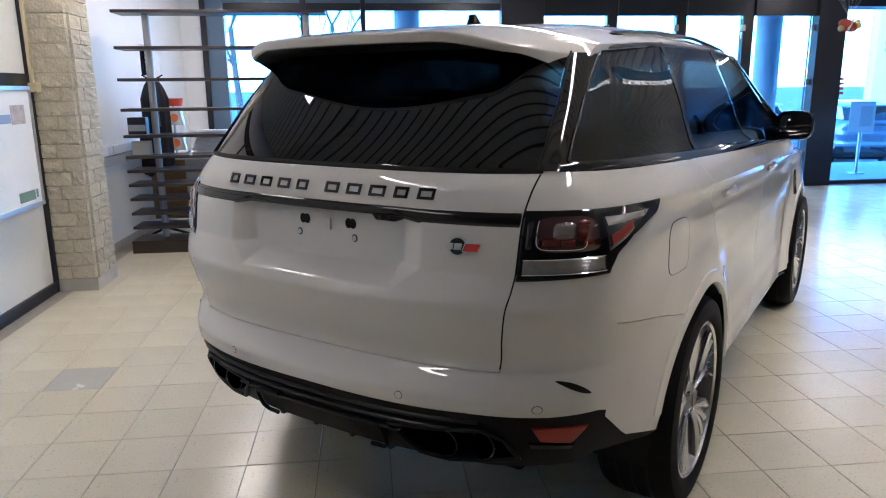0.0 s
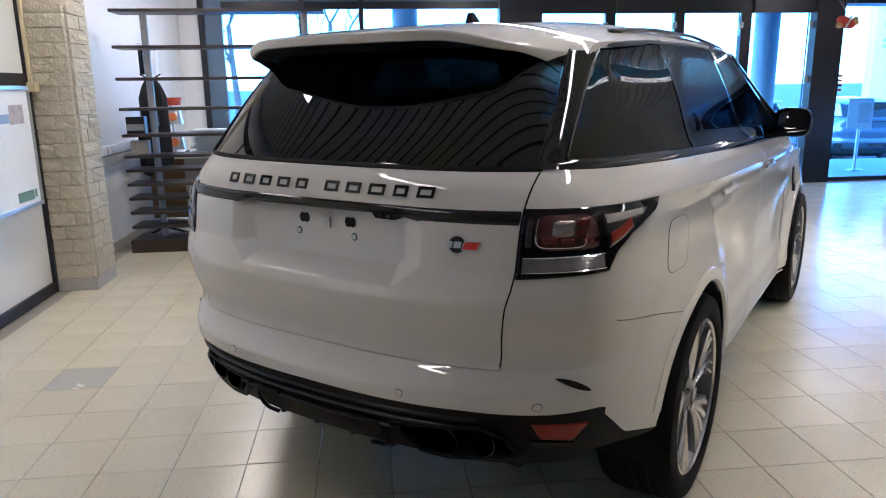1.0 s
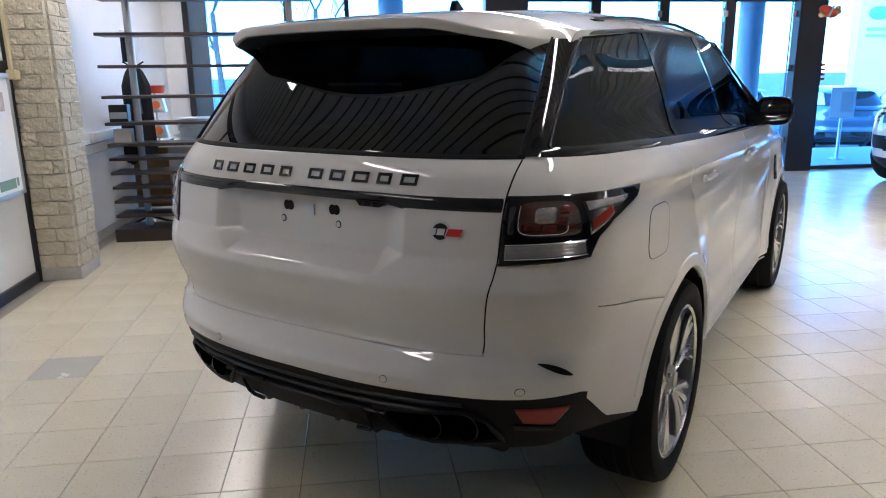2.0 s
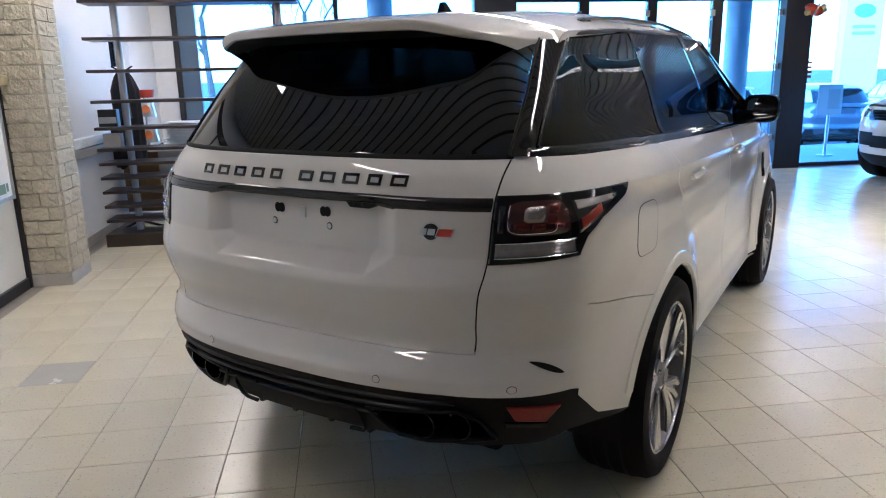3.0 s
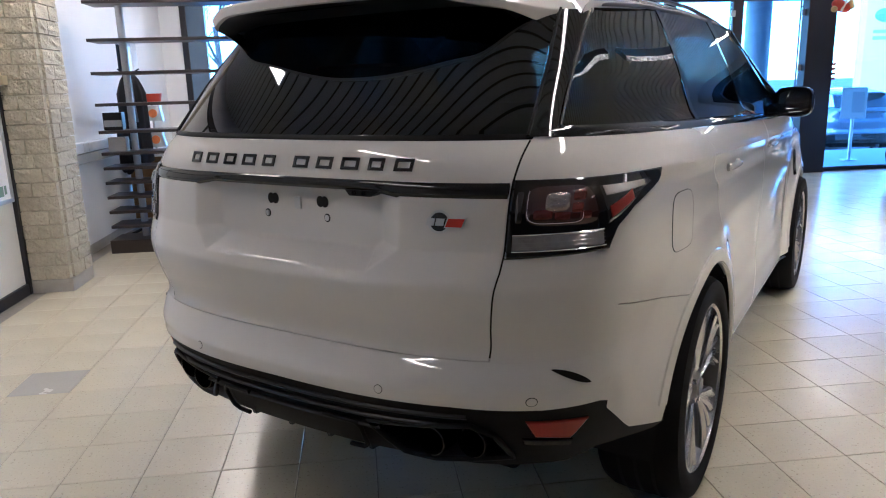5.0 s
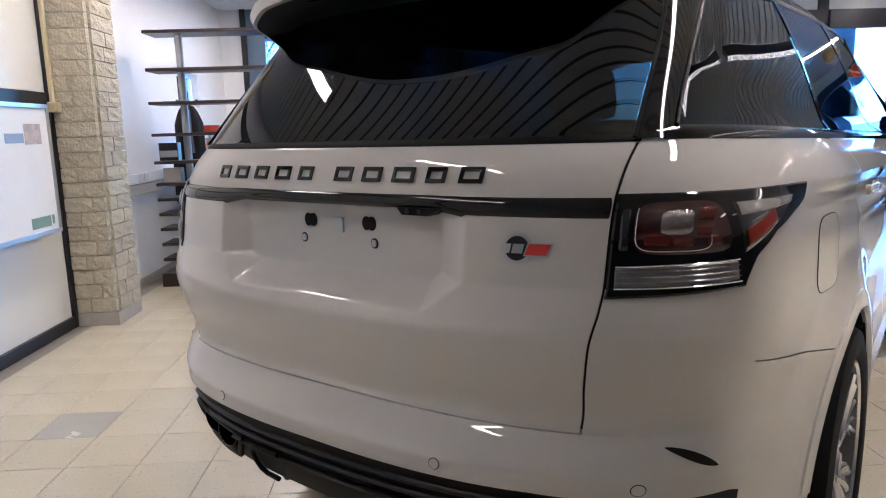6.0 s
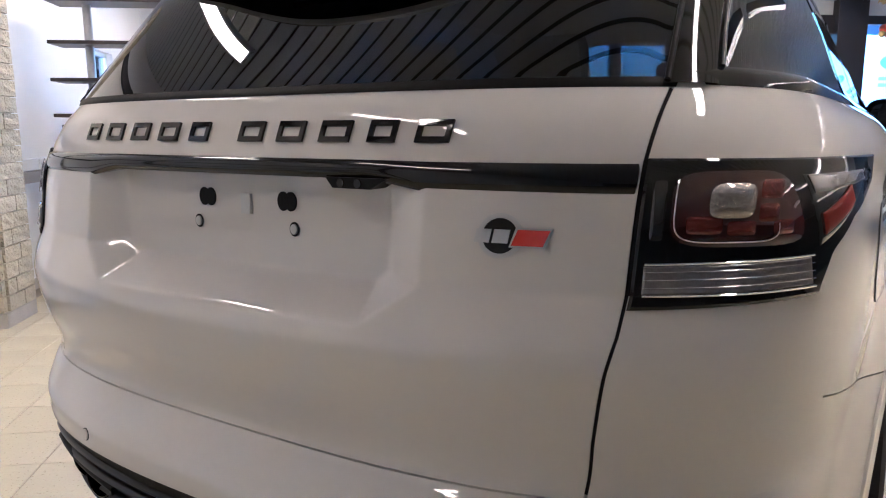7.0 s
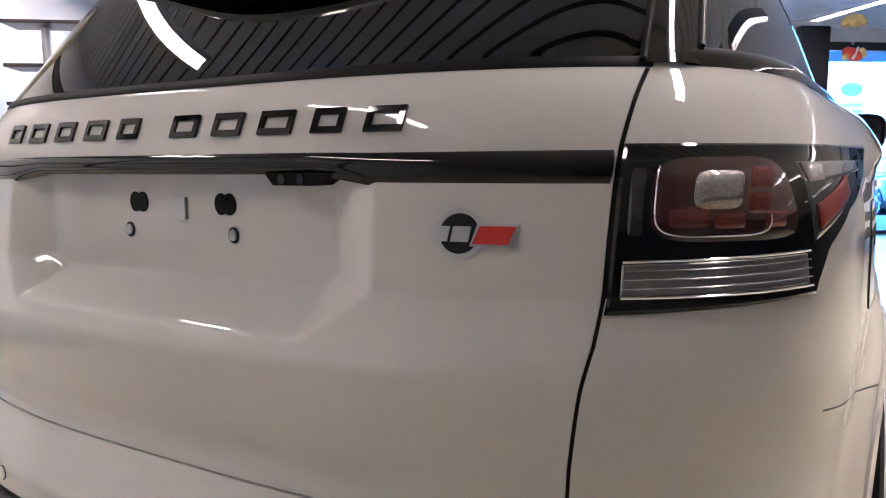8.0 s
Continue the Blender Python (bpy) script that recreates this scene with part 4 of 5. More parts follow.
        # side windows
        panes = (("quarter_window", 0.338, 0.692, 1.235, 1.36, M_SIDETINT), ("side_window", 1.265, 1.39, 2.20, 2.22, M_REARDOOR), ("side_window", 2.27, 2.29, 3.44, 2.86, M_DOORGL))
        for nm, ya0, ya1, yb0, yb1, mat in panes:
            def pane(u, v):
                ya = quarter_edge(mix(1.338, 1.680, v)) - 0.004 if ya0 < 1 else mix(ya0, ya1, v)
                y = mix(ya, mix(yb0, yb1, v), u)
                lo, hi = belt(y) + 0.006, edge_z(y) - 0.004
                if y > 2.75:
                    hi = min(hi, lin(y, [(2.75, 1.665), (2.85, 1.645), (3.46, 1.27)]))
                z = mix(lo, max(lo + 0.01, hi), v)
                p = on(ky(y, z), z, 0.0, s)
                if ya0 < 1:
                    # the quarter glass is nearly flat from end to end
                    a = on(ky(ya, z), z, 0.0, s)
                    b = on(ky(mix(yb0, yb1, v), z), z, 0.0, s)
                    p.x = mix(p.x, mix(a.x, b.x, (p.y - a.y) / (b.y - a.y)), 0.85)
                return p
            part(nm, grid(bmesh.new(), pane, n(24), n(14)), mat, car, "grey side glass" if mat is M_DOORGL else "dark tinted side glass", 0)
        for ya0, ya1, yb0, yb1 in ((1.228, 1.353, 1.272, 1.397), (2.193, 2.213, 2.277, 2.297)):
            def post(u, v):
                z = mix(belt(ya0) + 0.004, edge_z(ya1) + 0.004, v)
                y = mix(mix(ya0, ya1, v), mix(yb0, yb1, v), u)
                return on(ky(y, z), z, 0.0025, s)
            part("door_pillar", grid(bmesh.new(), post, 6, 12), M_GLOSSBLK, car, "gloss black door pillar", 40)

        foot_y = skin(kx(0.695, 1.338), 1.338).y

        def waist(u, v):
            y = mix(foot_y, 3.42, u)
            z = belt(y) + mix(-0.018, 0.010, v)
            return on(ky(y, z), z, 0.001 + 0.0055 * math.sin(math.pi * v), s)
        part("waist_trim", grid(bmesh.new(), waist, n(80), 6), M_GLOSSBLK, car, "gloss black waist trim", 60)

        def cant(u, v):
            y = mix(0.70, 2.80, u)
            z = edge_z(y) + mix(-0.016, -0.001, v)
            return on(ky(y, z), z, 0.001 + 0.003 * math.sin(math.pi * v), s)
        part("roof_trim", grid(bmesh.new(), cant, n(60), 5), M_SATINBLK, car, "satin black trim under the roof edge", 60)

        # front pillar
        bm = bmesh.new()
        tube(bm, [on(ky(2.74, 1.694), 1.694, -0.012, s), on(ky(2.92, 1.635), 1.635, -0.012, s), on(ky(3.18, 1.462), 1.462, -0.010, s), on(ky(3.50, 1.250), 1.250, -0.008, s)], 0.028, 12)
        part("front_pillar", bm, M_GLOSSBLK, car, "gloss black front pillar", 40)

        # door mirror
        mt = new("door_mirror")
        mt.parent = car
        cen = Vector((s * 0.948, 3.30, 1.312))
        bm = bmesh.new()
        bmesh.ops.create_uvsphere(bm, u_segments=28, v_segments=18, radius=1.0)
        for v in bm.verts:
            c = v.co.copy()
            e = (abs(c.x) ** 3.4 + abs(c.z) ** 3.4) ** (1 / 3.4) if abs(c.x) + abs(c.z) > 1e-6 else 0
            h = math.hypot(c.x, c.z)
            f = h / e if e > 1e-6 else 1
            yy = c.y * 0.105
            if c.y < -0.25:
                yy = -0.026 - s * c.x * f * 0.108 * 0.26
            v.co = cen + Vector((c.x * f * 0.108, yy, c.z * f * 0.088))
        part("mirror_shell", bm, M_GLOSSBLK, mt, "gloss black mirror housing", 50)
        bm = bmesh.new()
        pts = []
        for i in range(36):
            a = 2 * math.pi * i / 36
            c, sn = math.cos(a), math.sin(a)
            e = (abs(c) ** 4 + abs(sn) ** 4) ** -0.25
            pts.append((0.082 * c * e, 0.064 * sn * e))
        slab(bm, pts, lambda a, b, d: cen + Vector((a, -0.0285 - s * a * 0.26 + d, b)), 0.002)
        part("mirror_glass", bm, M_MIRROR, mt, "mirror glass")
        bm = rod(bmesh.new(), on(ky(3.32, 1.24), 1.24, -0.02, s), cen + Vector((-s * 0.07, 0.02, -0.06)), 0.03, 0.024, 12)
        part("mirror_arm", bm, M_GLOSSBLK, mt, "black mirror arm", 40)

    # windscreen, bonnet, nose
    def screen(u, v):
        z = mix(1.20, 1.69, v)
        x = (2 * u - 1) * lin(z, [(1.2, 0.76), (1.69, 0.62)])
        y = lin(z, [(1.20, 4.00), (1.69, 3.20)]) - 0.42 * (abs(x) / 0.76) ** 2.4
        return Vector((x, y, z))
    part("windscreen", grid(bmesh.new(), screen, 24, 16), M_FRONTGL, car, "clear windscreen", 0)

    def bonnet(u, v):
        x = 2 * u - 1
        y = mix(3.96 - 0.26 * abs(x) ** 2.4, 4.72 - 0.16 * abs(x) ** 3, v)
        w = half_width(y, 1.05) - 0.03
        z = lin(y, [(3.6, 1.225), (4.0, 1.185), (4.4, 1.135), (4.72, 1.055)]) - 0.075 * abs(x) ** 4
        return Vector((x * w, y, z + 0.015 * sstep(0.45, 0.6, abs(x))))
    bm = grid(bmesh.new(), bonnet, n(40), n(30))
    part("bonnet", bm, paint, car, "", 30)

    def nose(u, v):
        z = mix(0.40, 1.03, v)
        side = 2 * u - 1
        return on(3 - abs(side) * (3 - ky(4.38, z)), z, 0.0, 1 if side >= 0 else -1)
    nb = part("front_bumper", grid(bmesh.new(), nose, n(80), n(24)), paint, car, "", 30)
    def nose_low(u, v):
        z = mix(0.23, 0.40, v)
        side = 2 * u - 1
        return on(3 - abs(side) * (3 - ky(4.42, z)), z, 0.0, 1 if side >= 0 else -1)
    part("front_valance", grid(bmesh.new(), nose_low, n(60), 6), M_PLASTIC, car, "black plastic valance", 30)
    bm = bmesh.new()
    def grille(u, v):
        z = mix(0.86, 0.985, v)
        side = (2 * u - 1) * 0.34
        return on(3 - abs(side), z, 0.008, 1 if side >= 0 else -1)
    grid(bm, grille, 30, 5)
    part("grille", bm, M_GLOSSBLK, nb, "gloss black grille")
    for i in range(3):
        bm = bmesh.new()
        grid(bm, lambda u, v: on(3 - abs((2 * u - 1) * 0.33), 0.885 + 0.037 * i + 0.012 * v, 0.014, 1 if u >= 0.5 else -1), 30, 1)
        part("grille_bar", bm, M_SATINBLK, nb, "satin black grille bar")
    for s in (1, -1):
        bm = bmesh.new()
        grid(bm, lambda u, v: on(mix(2.64, ky(4.36, 0.95), u), mix(0.885 + 0.02 * u, 0.99 + 0.02 * u, v), 0.009, s), 16, 5)
        part("headlight", bm, M_CLEAR, car, "clear headlight", 0)
        bm = bmesh.new()
        grid(bm, lambda u, v: on(mix(2.74, 2.5, u), mix(0.52, 0.70, v), 0.006, s), 10, 5)
        part("air_intake", bm, M_PLASTIC, nb, "black air intake")
    bm = bmesh.new()
    grid(bm, lambda u, v: on(3 - abs((2 * u - 1) * 0.30), mix(0.50, 0.66, v), 0.006, 1 if u >= 0.5 else -1), 24, 4)
    part("air_intake", bm, M_PLASTIC, nb, "black lower air intake")

    # underbody
    if main:
        # tray and exhaust drum are out of view, added to shade the floor
        part("undertray_blocker", cube(-0.48, 0.46, 0.50, 0.85, 0.26, 0.38, bevel=0.03), M_PLASTIC, car, "unseen black tray, added to shade the floor under the tail", 40)
        part("silencer_blocker", rod(bmesh.new(), (-0.52, 0.52, 0.345), (0.52, 0.52, 0.345), 0.10, seg=24), M_RUBBER, car, "unseen dark drum, added to shade the floor under the tail", 40)
    part("underbody", cube(-0.52, 0.52, 0.62, 4.55, 0.26, 0.46), M_PLASTIC, car, "black underbody")
    bm = bmesh.new()
    box(bm, -0.80, 0.80, 1.58, 3.45, 0.235, 0.34)
    part("floor_pan", bm, M_PLASTIC, car, "black floor pan")
    bm = bmesh.new()
    box(bm, -0.75, 0.75, 0.50, 1.50, 0.90, 0.93)
    box(bm, -0.80, 0.80, 1.50, 3.45, 0.40, 0.43)
    box(bm, -0.72, 0.72, 3.42, 3.75, 0.70, 1.16, bevel=0.05)
    part("cabin_floor", bm, M_LEATHER, car, "black carpet and dashboard")
    if main:
        bm = grid(bmesh.new(), lambda u, v: roof_at((2 * u - 1) * 0.95, mix(0.62, 3.02, v)) - Vector((0, 0, 0.045)), 24, 24)
        part("headliner", bm, M_LINER, car, "black cloth headliner", 60)
        for s in (1, -1):
            def lining(u, v):
                y, z = mix(0.55, 3.45, u), mix(0.42, 1.30, v)
                return Vector((s * (side_x(z) - mix(0.09, 0.035, v)), y, z))
            part("door_lining", grid(bmesh.new(), lining, 12, 10), M_LINER, car, "black door and luggage lining", 60)
        part("gate_lining", grid(bmesh.new(), lambda u, v: Vector((mix(-0.52, 0.52, u), rear_y(mix(0.90, 1.30, v)) + 0.12, mix(0.90, 1.30, v))), 8, 8), M_LINER, car, "black tailgate lining", 60)
        bm = bmesh.new()
        lathe(bm, [(0.168, -0.012), (0.180, -0.018), (0.192, -0.012), (0.192, 0.012), (0.180, 0.018), (0.168, 0.012), (0.168, -0.012)], "y", (-0.40, 3.22, 1.06), 32)
        box(bm, -0.56, -0.24, 3.21, 3.23, 1.045, 1.085, bevel=0.01)
        part("steering_wheel", bm, M_LEATHER, car, "black steering wheel", 50)
        part("inner_mirror", cube(-0.13, 0.13, 3.13, 3.16, 1.53, 1.60, bevel=0.012), M_PLASTIC, car, "black inner mirror", 40)
    seats = ((-0.40, 2.55), (0.40, 2.55), (-0.48, 1.62), (0.0, 1.62), (0.48, 1.62))
    for x, y in seats if main else ():
        st = new("seat")
        st.parent = car
        w = 0.25 if y > 2 else 0.22
        part("cushion", cube(x - w, x + w, y, y + 0.5, 0.60, 0.76, bevel=0.05), M_LEATHER, st, "", 40)
        part("backrest", box(bmesh.new(), -w, w, -0.08, 0.08, 0.0, 0.68, bevel=0.05, m=pose(x, y + 0.02, 0.70, 14)), M_LEATHER, st, "", 40)
        part("head_restraint", box(bmesh.new(), -0.12, 0.12, -0.05, 0.05, 0.70, 0.88, bevel=0.04, m=pose(x, y + 0.02, 0.70, 14)), M_LEATHER, st, "", 40)
    fit_wheels(car, "")
    return car, gate_ob, bump, roof


car, gate_ob, bump, roof = build_car(M_WHITE, "car", "white luxury SUV with black trim and dark tinted windows", True)

# ---- the car: lamps, badges, lower trim ----
def lamp(s):
    lt = new("tail_lamp")
    lt.parent = car
    lt["label"] = "dark-housed tail lamp with red and clear lenses"

    def outer(z):
        return lin(z, [(1.035, 0.312), (1.06, 0.324), (1.10, 0.350), (1.14, 0.415), (1.165, 0.500), (1.182, 0.575), (1.195, 0.600), (1.222, 0.606)])

    def house(u, v):
        z = mix(1.034 + 0.012 * u, 1.224 - 0.004 * u, v)
        ka = kx(lin(z, GATE_EDGE) + 0.0055, z)
        return mix(ka, ky(outer(z), z), u), z
    part("housing", panel(house, 60, 24, s, off=0.005, inset=0.004, lip=0.02), M_GLOSSBLK, lt, "gloss black lamp housing", 30)

    def field(x0, y1, z0, z1, off, r=0.25, mat=M_DKRED, name="lens", label="", bulge=0.004, p=4.0):
        """A rounded lens between the width x0 and the length y1."""
        bm = bmesh.new()
        zc = (z0 + z1) / 2

        def f(u, v):
            a, rr = 2 * math.pi * u, v
            c, sn = math.cos(a), math.sin(a)
            e = (abs(c) ** p + abs(sn) ** p) ** (-1 / p)
            z = zc + (z1 - z0) / 2 * sn * e * rr
            ka, kb = kx(x0, z), (ky(y1, z) if y1 is not None else kx(r, z))
            k = mix(ka, kb, 0.5 + 0.5 * c * e * rr)
            return on(k, z, off + bulge * (1 - rr**4), s)
        grid(bm, f, 48, 8, True)
        bmesh.ops.remove_doubles(bm, verts=bm.verts[:], dist=0.0002)
        bmesh.ops.recalc_face_normals(bm, faces=bm.faces[:])
        return part(name, bm, mat, lt, label, 40)

    field(0.702, 0.300, 1.112, 1.209, 0.0045, mat=M_DKRED, name="red_lens", label="dark red lens", p=5)
    # bright line round the inner lens
    bm = bmesh.new()
    pts = []
    for i in range(49):
        a = math.radians(146 + i * 186 / 48)
        c, sn = math.cos(a), math.sin(a)
        e = (abs(c) ** 5 + abs(sn) ** 5) ** (-1 / 5)
        z = 1.166 + 0.046 * sn * e
        k = mix(kx(0.708, z), ky(0.262, z), 0.5 + 0.5 * c * e)
        pts.append(on(k, z, 0.0105, s))
    tube(bm, pts, 0.0010, 6)
    part("light_guide", bm, M_CHROME, lt, "thin bright light guide", 50)
    field(0.744, None, 1.149, 1.191, 0.0092, r=0.791, mat=M_FACET, name="clear_lens", label="clear square lens", bulge=0.006, p=4)
    for x0, x1, z0, z1 in ((0.722, 0.760, 1.130, 1.152), (0.765, 0.794, 1.128, 1.146), (0.796, 0.818, 1.172, 1.195), (0.796, 0.816, 1.144, 1.166), (0.812, 0.832, 1.128, 1.146)):
        field(x0, None, z0, z1, 0.0085, r=x1, mat=M_DEEPRED, name="red_reflector", label="deep red faceted reflector", bulge=0.002, p=6)

    field(0.684, None, 1.122, 1.196, 0.0052, r=0.699, mat=M_SMOKE, name="smoked_panel", label="smoked grey end of the lens", bulge=0.002, p=8)

    def reverse(u, v):
        z = mix(1.054, 1.090, v) + 0.006 * u
        return mix(kx(0.681, z), ky(0.302, z), u), z
    rv = part("reverse_lens", panel(reverse, 40, 6, s, off=0.0085, inset=0.002, lip=0.008), M_CLEAR, lt, "clear ribbed reversing lens", 30)
    for dz in (1.052, 1.0625, 1.0725, 1.0825, 1.0925):
        bm = bmesh.new()
        ps = [on(mix(kx(0.681, dz), ky(0.302, dz), i / 20), dz + 0.006 * i / 20, 0.0105, s) for i in range(21)]
        tube(bm, ps, 0.0014 if dz in (1.052, 1.0925) else 0.0007, 6)
        part("lens_rim" if dz in (1.052, 1.0925) else "lens_rib", bm, M_CHROME if dz in (1.052, 1.0925) else M_CLEAR, rv, "", 50)

    def amber(u, v):
        z = mix(mix(1.108, 1.166, u), 1.200, v)
        return mix(ky(0.318, z), ky(lin(v, [(0, 0.440), (1, 0.525)]), z), u), z
    part("side_lens", panel(amber, 24, 8, s, off=0.0062, inset=0.003, lip=0.003), M_SMOKE, lt, "smoked side lens", 30)

    def stripe(u, v):
        z = mix(mix(1.122, 1.160, u), mix(1.150, 1.182, u), v)
        return mix(ky(0.328, z), ky(0.415, z), u), z
    part("side_stripe", panel(stripe, 12, 4, s, off=0.0092, inset=0.002, lip=0.002), M_REDLENS, lt, "orange-red stripe of the side lens", 30)


    def upper(u, v):
        z = mix(mix(1.176, 1.186, u), 1.199, v)
        return mix(ky(0.325, z), ky(0.490, z), u), z
    part("side_strip", panel(upper, 16, 4, s, off=0.0088, inset=0.002, lip=0.002), M_CLEAR, lt, "clear upper strip of the side lens", 30)


for s in (1, -1):
    lamp(s)

# raised black marks across the tailgate, plain bars in the place of lettering
WIDTHS = [0.046, 0.053, 0.050, 0.052, 0.046, 0.053, 0.053, 0.056, 0.046, 0.052]
x = -0.420
gap = (0.84 - sum(WIDTHS) - 0.075) / 8
for i, w in enumerate(WIDTHS):
    bm = bmesh.new()
    z0, z1, b = 1.2435, 1.2745, 0.0078
    for xa, xb, za, zb in ((x, x + w, z1 - b, z1), (x, x + w, z0, z0 + b), (x, x + b, z0 + b, z1 - b), (x + w - b, x + w, z0 + b, z1 - b)):
        slab(bm, [(xa, za), (xb, za), (xb, zb), (xa, zb)], lambda a, c, d: onx(a + 0.10 * (c - z0), c, 0.0045 - d), 0.0065)
    part("tailgate_mark", bm, M_GLOSSBLK, gate_ob, "raised gloss black bar mark")
    x += w + (0.075 if i == 4 else gap)

# round badge with a red bar
bc, bz = 0.505, 1.1225
def disc(bm, cx, cz, r, d0, d1, seg=36, sx=1.0):
    pts = [(cx + sx * r * math.cos(2 * math.pi * i / seg), cz + r * math.sin(2 * math.pi * i / seg)) for i in range(seg)]
    return slab(bm, pts, lambda a, c, d: onx(a, c, d1 - d), d1 - d0)
bd = part("badge", disc(bmesh.new(), bc, bz, 0.0300, -0.002, 0.003), M_ALU, gate_ob, "round silver badge with a black centre")
part("badge_centre", disc(bmesh.new(), bc, bz, 0.0235, 0.003, 0.0038), M_GLOSSBLK, bd, "black badge centre")
def badge_bar(x0, x1, z0, z1, sl, d0, d1, mat, label):
    slabm = slab(bmesh.new(), [(x0, z0), (x1, z0), (x1 + sl, z1), (x0 + sl, z1)], lambda a, c, d: onx(a, c, d1 - d), d1 - d0)
    part("badge_bar", slabm, mat, bd, label)
badge_bar(bc - 0.034, bc - 0.014, bz - 0.0095, bz + 0.0085, 0.003, 0.0038, 0.0060, M_ALU, "silver badge bar")
badge_bar(bc - 0.010, bc + 0.011, bz - 0.0095, bz + 0.0085, 0.003, 0.0038, 0.0060, M_ALU, "silver badge bar")
badge_bar(bc + 0.013, bc + 0.060, bz - 0.0145, bz + 0.0115, 0.008, -0.002, 0.0052, M_ALU, "silver edge of the red bar")
badge_bar(bc + 0.016, bc + 0.057, bz - 0.012, bz + 0.009, 0.008, 0.0052, 0.0066, M_REDBADGE, "red badge bar")

# fixings in the plate recess
for cx in (-0.084, 0.107):
    bm = bmesh.new()
    for dx in (-0.0085, 0.0085):
        pts = [(cx + dx + 0.0125 * math.cos(2 * math.pi * i / 24), 1.147 + 0.016 * math.sin(2 * math.pi * i / 24)) for i in range(24)]
        slab(bm, pts, lambda a, c, d: plate(a, c, 0.0022 + (0.0004 if dx > 0 else 0) - d), 0.004)
    part("plate_clip", bm, M_PLASTIC, gate_ob, "black two-lobed plate clip")
for cx in (-0.110, 0.121):
    for r, h, mat, nm in ((0.0105, 0.0015, M_PLASTIC, "screw_seal"), (0.0075, 0.0035, M_ALU, "screw")):
        pts = [(cx + r * math.cos(2 * math.pi * i / 20), 1.102 + 1.15 * r * math.sin(2 * math.pi * i / 20)) for i in range(20)]
        part(nm, slab(bmesh.new(), pts, lambda a, c, d: plate(a, c, h - d), 0.004), mat, gate_ob)
bm = bmesh.new()
slab(bm, [(0.004, 1.122), (0.026, 1.122), (0.026, 1.156), (0.004, 1.156)], lambda a, c, d: plate(a, c, 0.006 - d), 0.008)
part("plate_bracket", bm, M_ALU, gate_ob, "small clear plate bracket")
# reversing camera pod
bm = bmesh.new()
slab(bm, [(0.222, 1.193), (0.236, 1.177), (0.306, 1.177), (0.336, 1.193)], lambda a, c, d: Vector((a, 0.081 + d, c)), 0.05)
pod = part("camera_pod", bm, M_PLASTIC, gate_ob, "black reversing camera pod")
for cx in (0.252, 0.284):
    lens = [(cx + 0.0065 * math.cos(2 * math.pi * i / 20), 1.185 + 0.0065 * math.sin(2 * math.pi * i / 20)) for i in range(20)]
    part("camera_lens", slab(bmesh.new(), lens, lambda a, c, d: Vector((a, 0.079 + d, c)), 0.004), M_GLOSSBLK, pod, "glossy camera lens")

# parking sensors
for cx, cz in ((-0.72, 0.655), (-0.353, 0.676), (0.353, 0.676), (0.729, 0.661)):
    bm = disc(bmesh.new(), cx, cz, 0.0125, -0.004, 0.0006, 24)
    sn = part("sensor_ring", bm, M_PLASTIC, bump, "thin dark ring")
    part("parking_sensor", disc(bmesh.new(), cx, cz, 0.0108, -0.002, 0.0016, 24), M_WHITE, sn, "round white parking sensor")

# dark slits in the corners of the bumper
for s in (1, -1):
    bm = bmesh.new()
    def slit(u, v):
        y = mix(0.205, 0.290, u)
        z = mix(0.740, 0.692, u) + (v - 0.5) * 0.022 * math.sin(math.pi * min(1, u * 1.0)) ** 0.7
        return on(ky(y, z), z, 0.0025, s)
    grid(bm, slit, 16, 4)
    part("corner_vent", bm, M_PLASTIC, bump, "black slit in the bumper corner")

# black lower bumper with its splitter lines
def low_at(u, v, off=0.0):
    side = -1 if u < 0.5 else 1
    t = abs(u - 0.5) * 2
    lo = lin(t, [(0.0, 0.460), (0.30, 0.460), (0.42, 0.445), (0.62, 0.445), (0.72, 0.475), (0.85, 0.466), (1.0, 0.452)])
    z = mix(lo, 0.665, v)
    k = t * ky(0.64, z)
    return on(k, z, -0.007 + off, side)
POCKET = [(0.300, 0.568), (0.585, 0.590), (0.640, 0.558), (0.672, 0.488), (0.470, 0.462), (0.385, 0.474)]


def in_pocket(x, z):
    x, inside = abs(x), False
    for (xa, za), (xb, zb) in zip(POCKET, POCKET[1:] + POCKET[:1]):
        if (za > z) != (zb > z) and x < xa + (xb - xa) * (z - za) / (zb - za):
            inside = not inside
    return inside


bm = grid(bmesh.new(), low_at, 220, 44)
bmesh.ops.delete(bm, geom=[f for f in bm.faces if in_pocket(f.calc_center_median().x, f.calc_center_median().z)], context="FACES")
ret = bmesh.ops.extrude_edge_only(bm, edges=[e for e in bm.edges if e.is_boundary and max(v.co.z for v in e.verts) < 0.60])
for g in ret["geom"]:
    if isinstance(g, bmesh.types.BMVert):
        g.co += Vector((-0.10 * g.co.x, 0.22 if abs(g.co.x) < 0.72 else 0.03, -0.05 if abs(g.co.x) < 0.72 else -0.005))
bmesh.ops.recalc_face_normals(bm, faces=bm.faces[:])
low = part("lower_bumper", bm, M_PLASTIC, car, "black lower bumper with diffuser", 40)
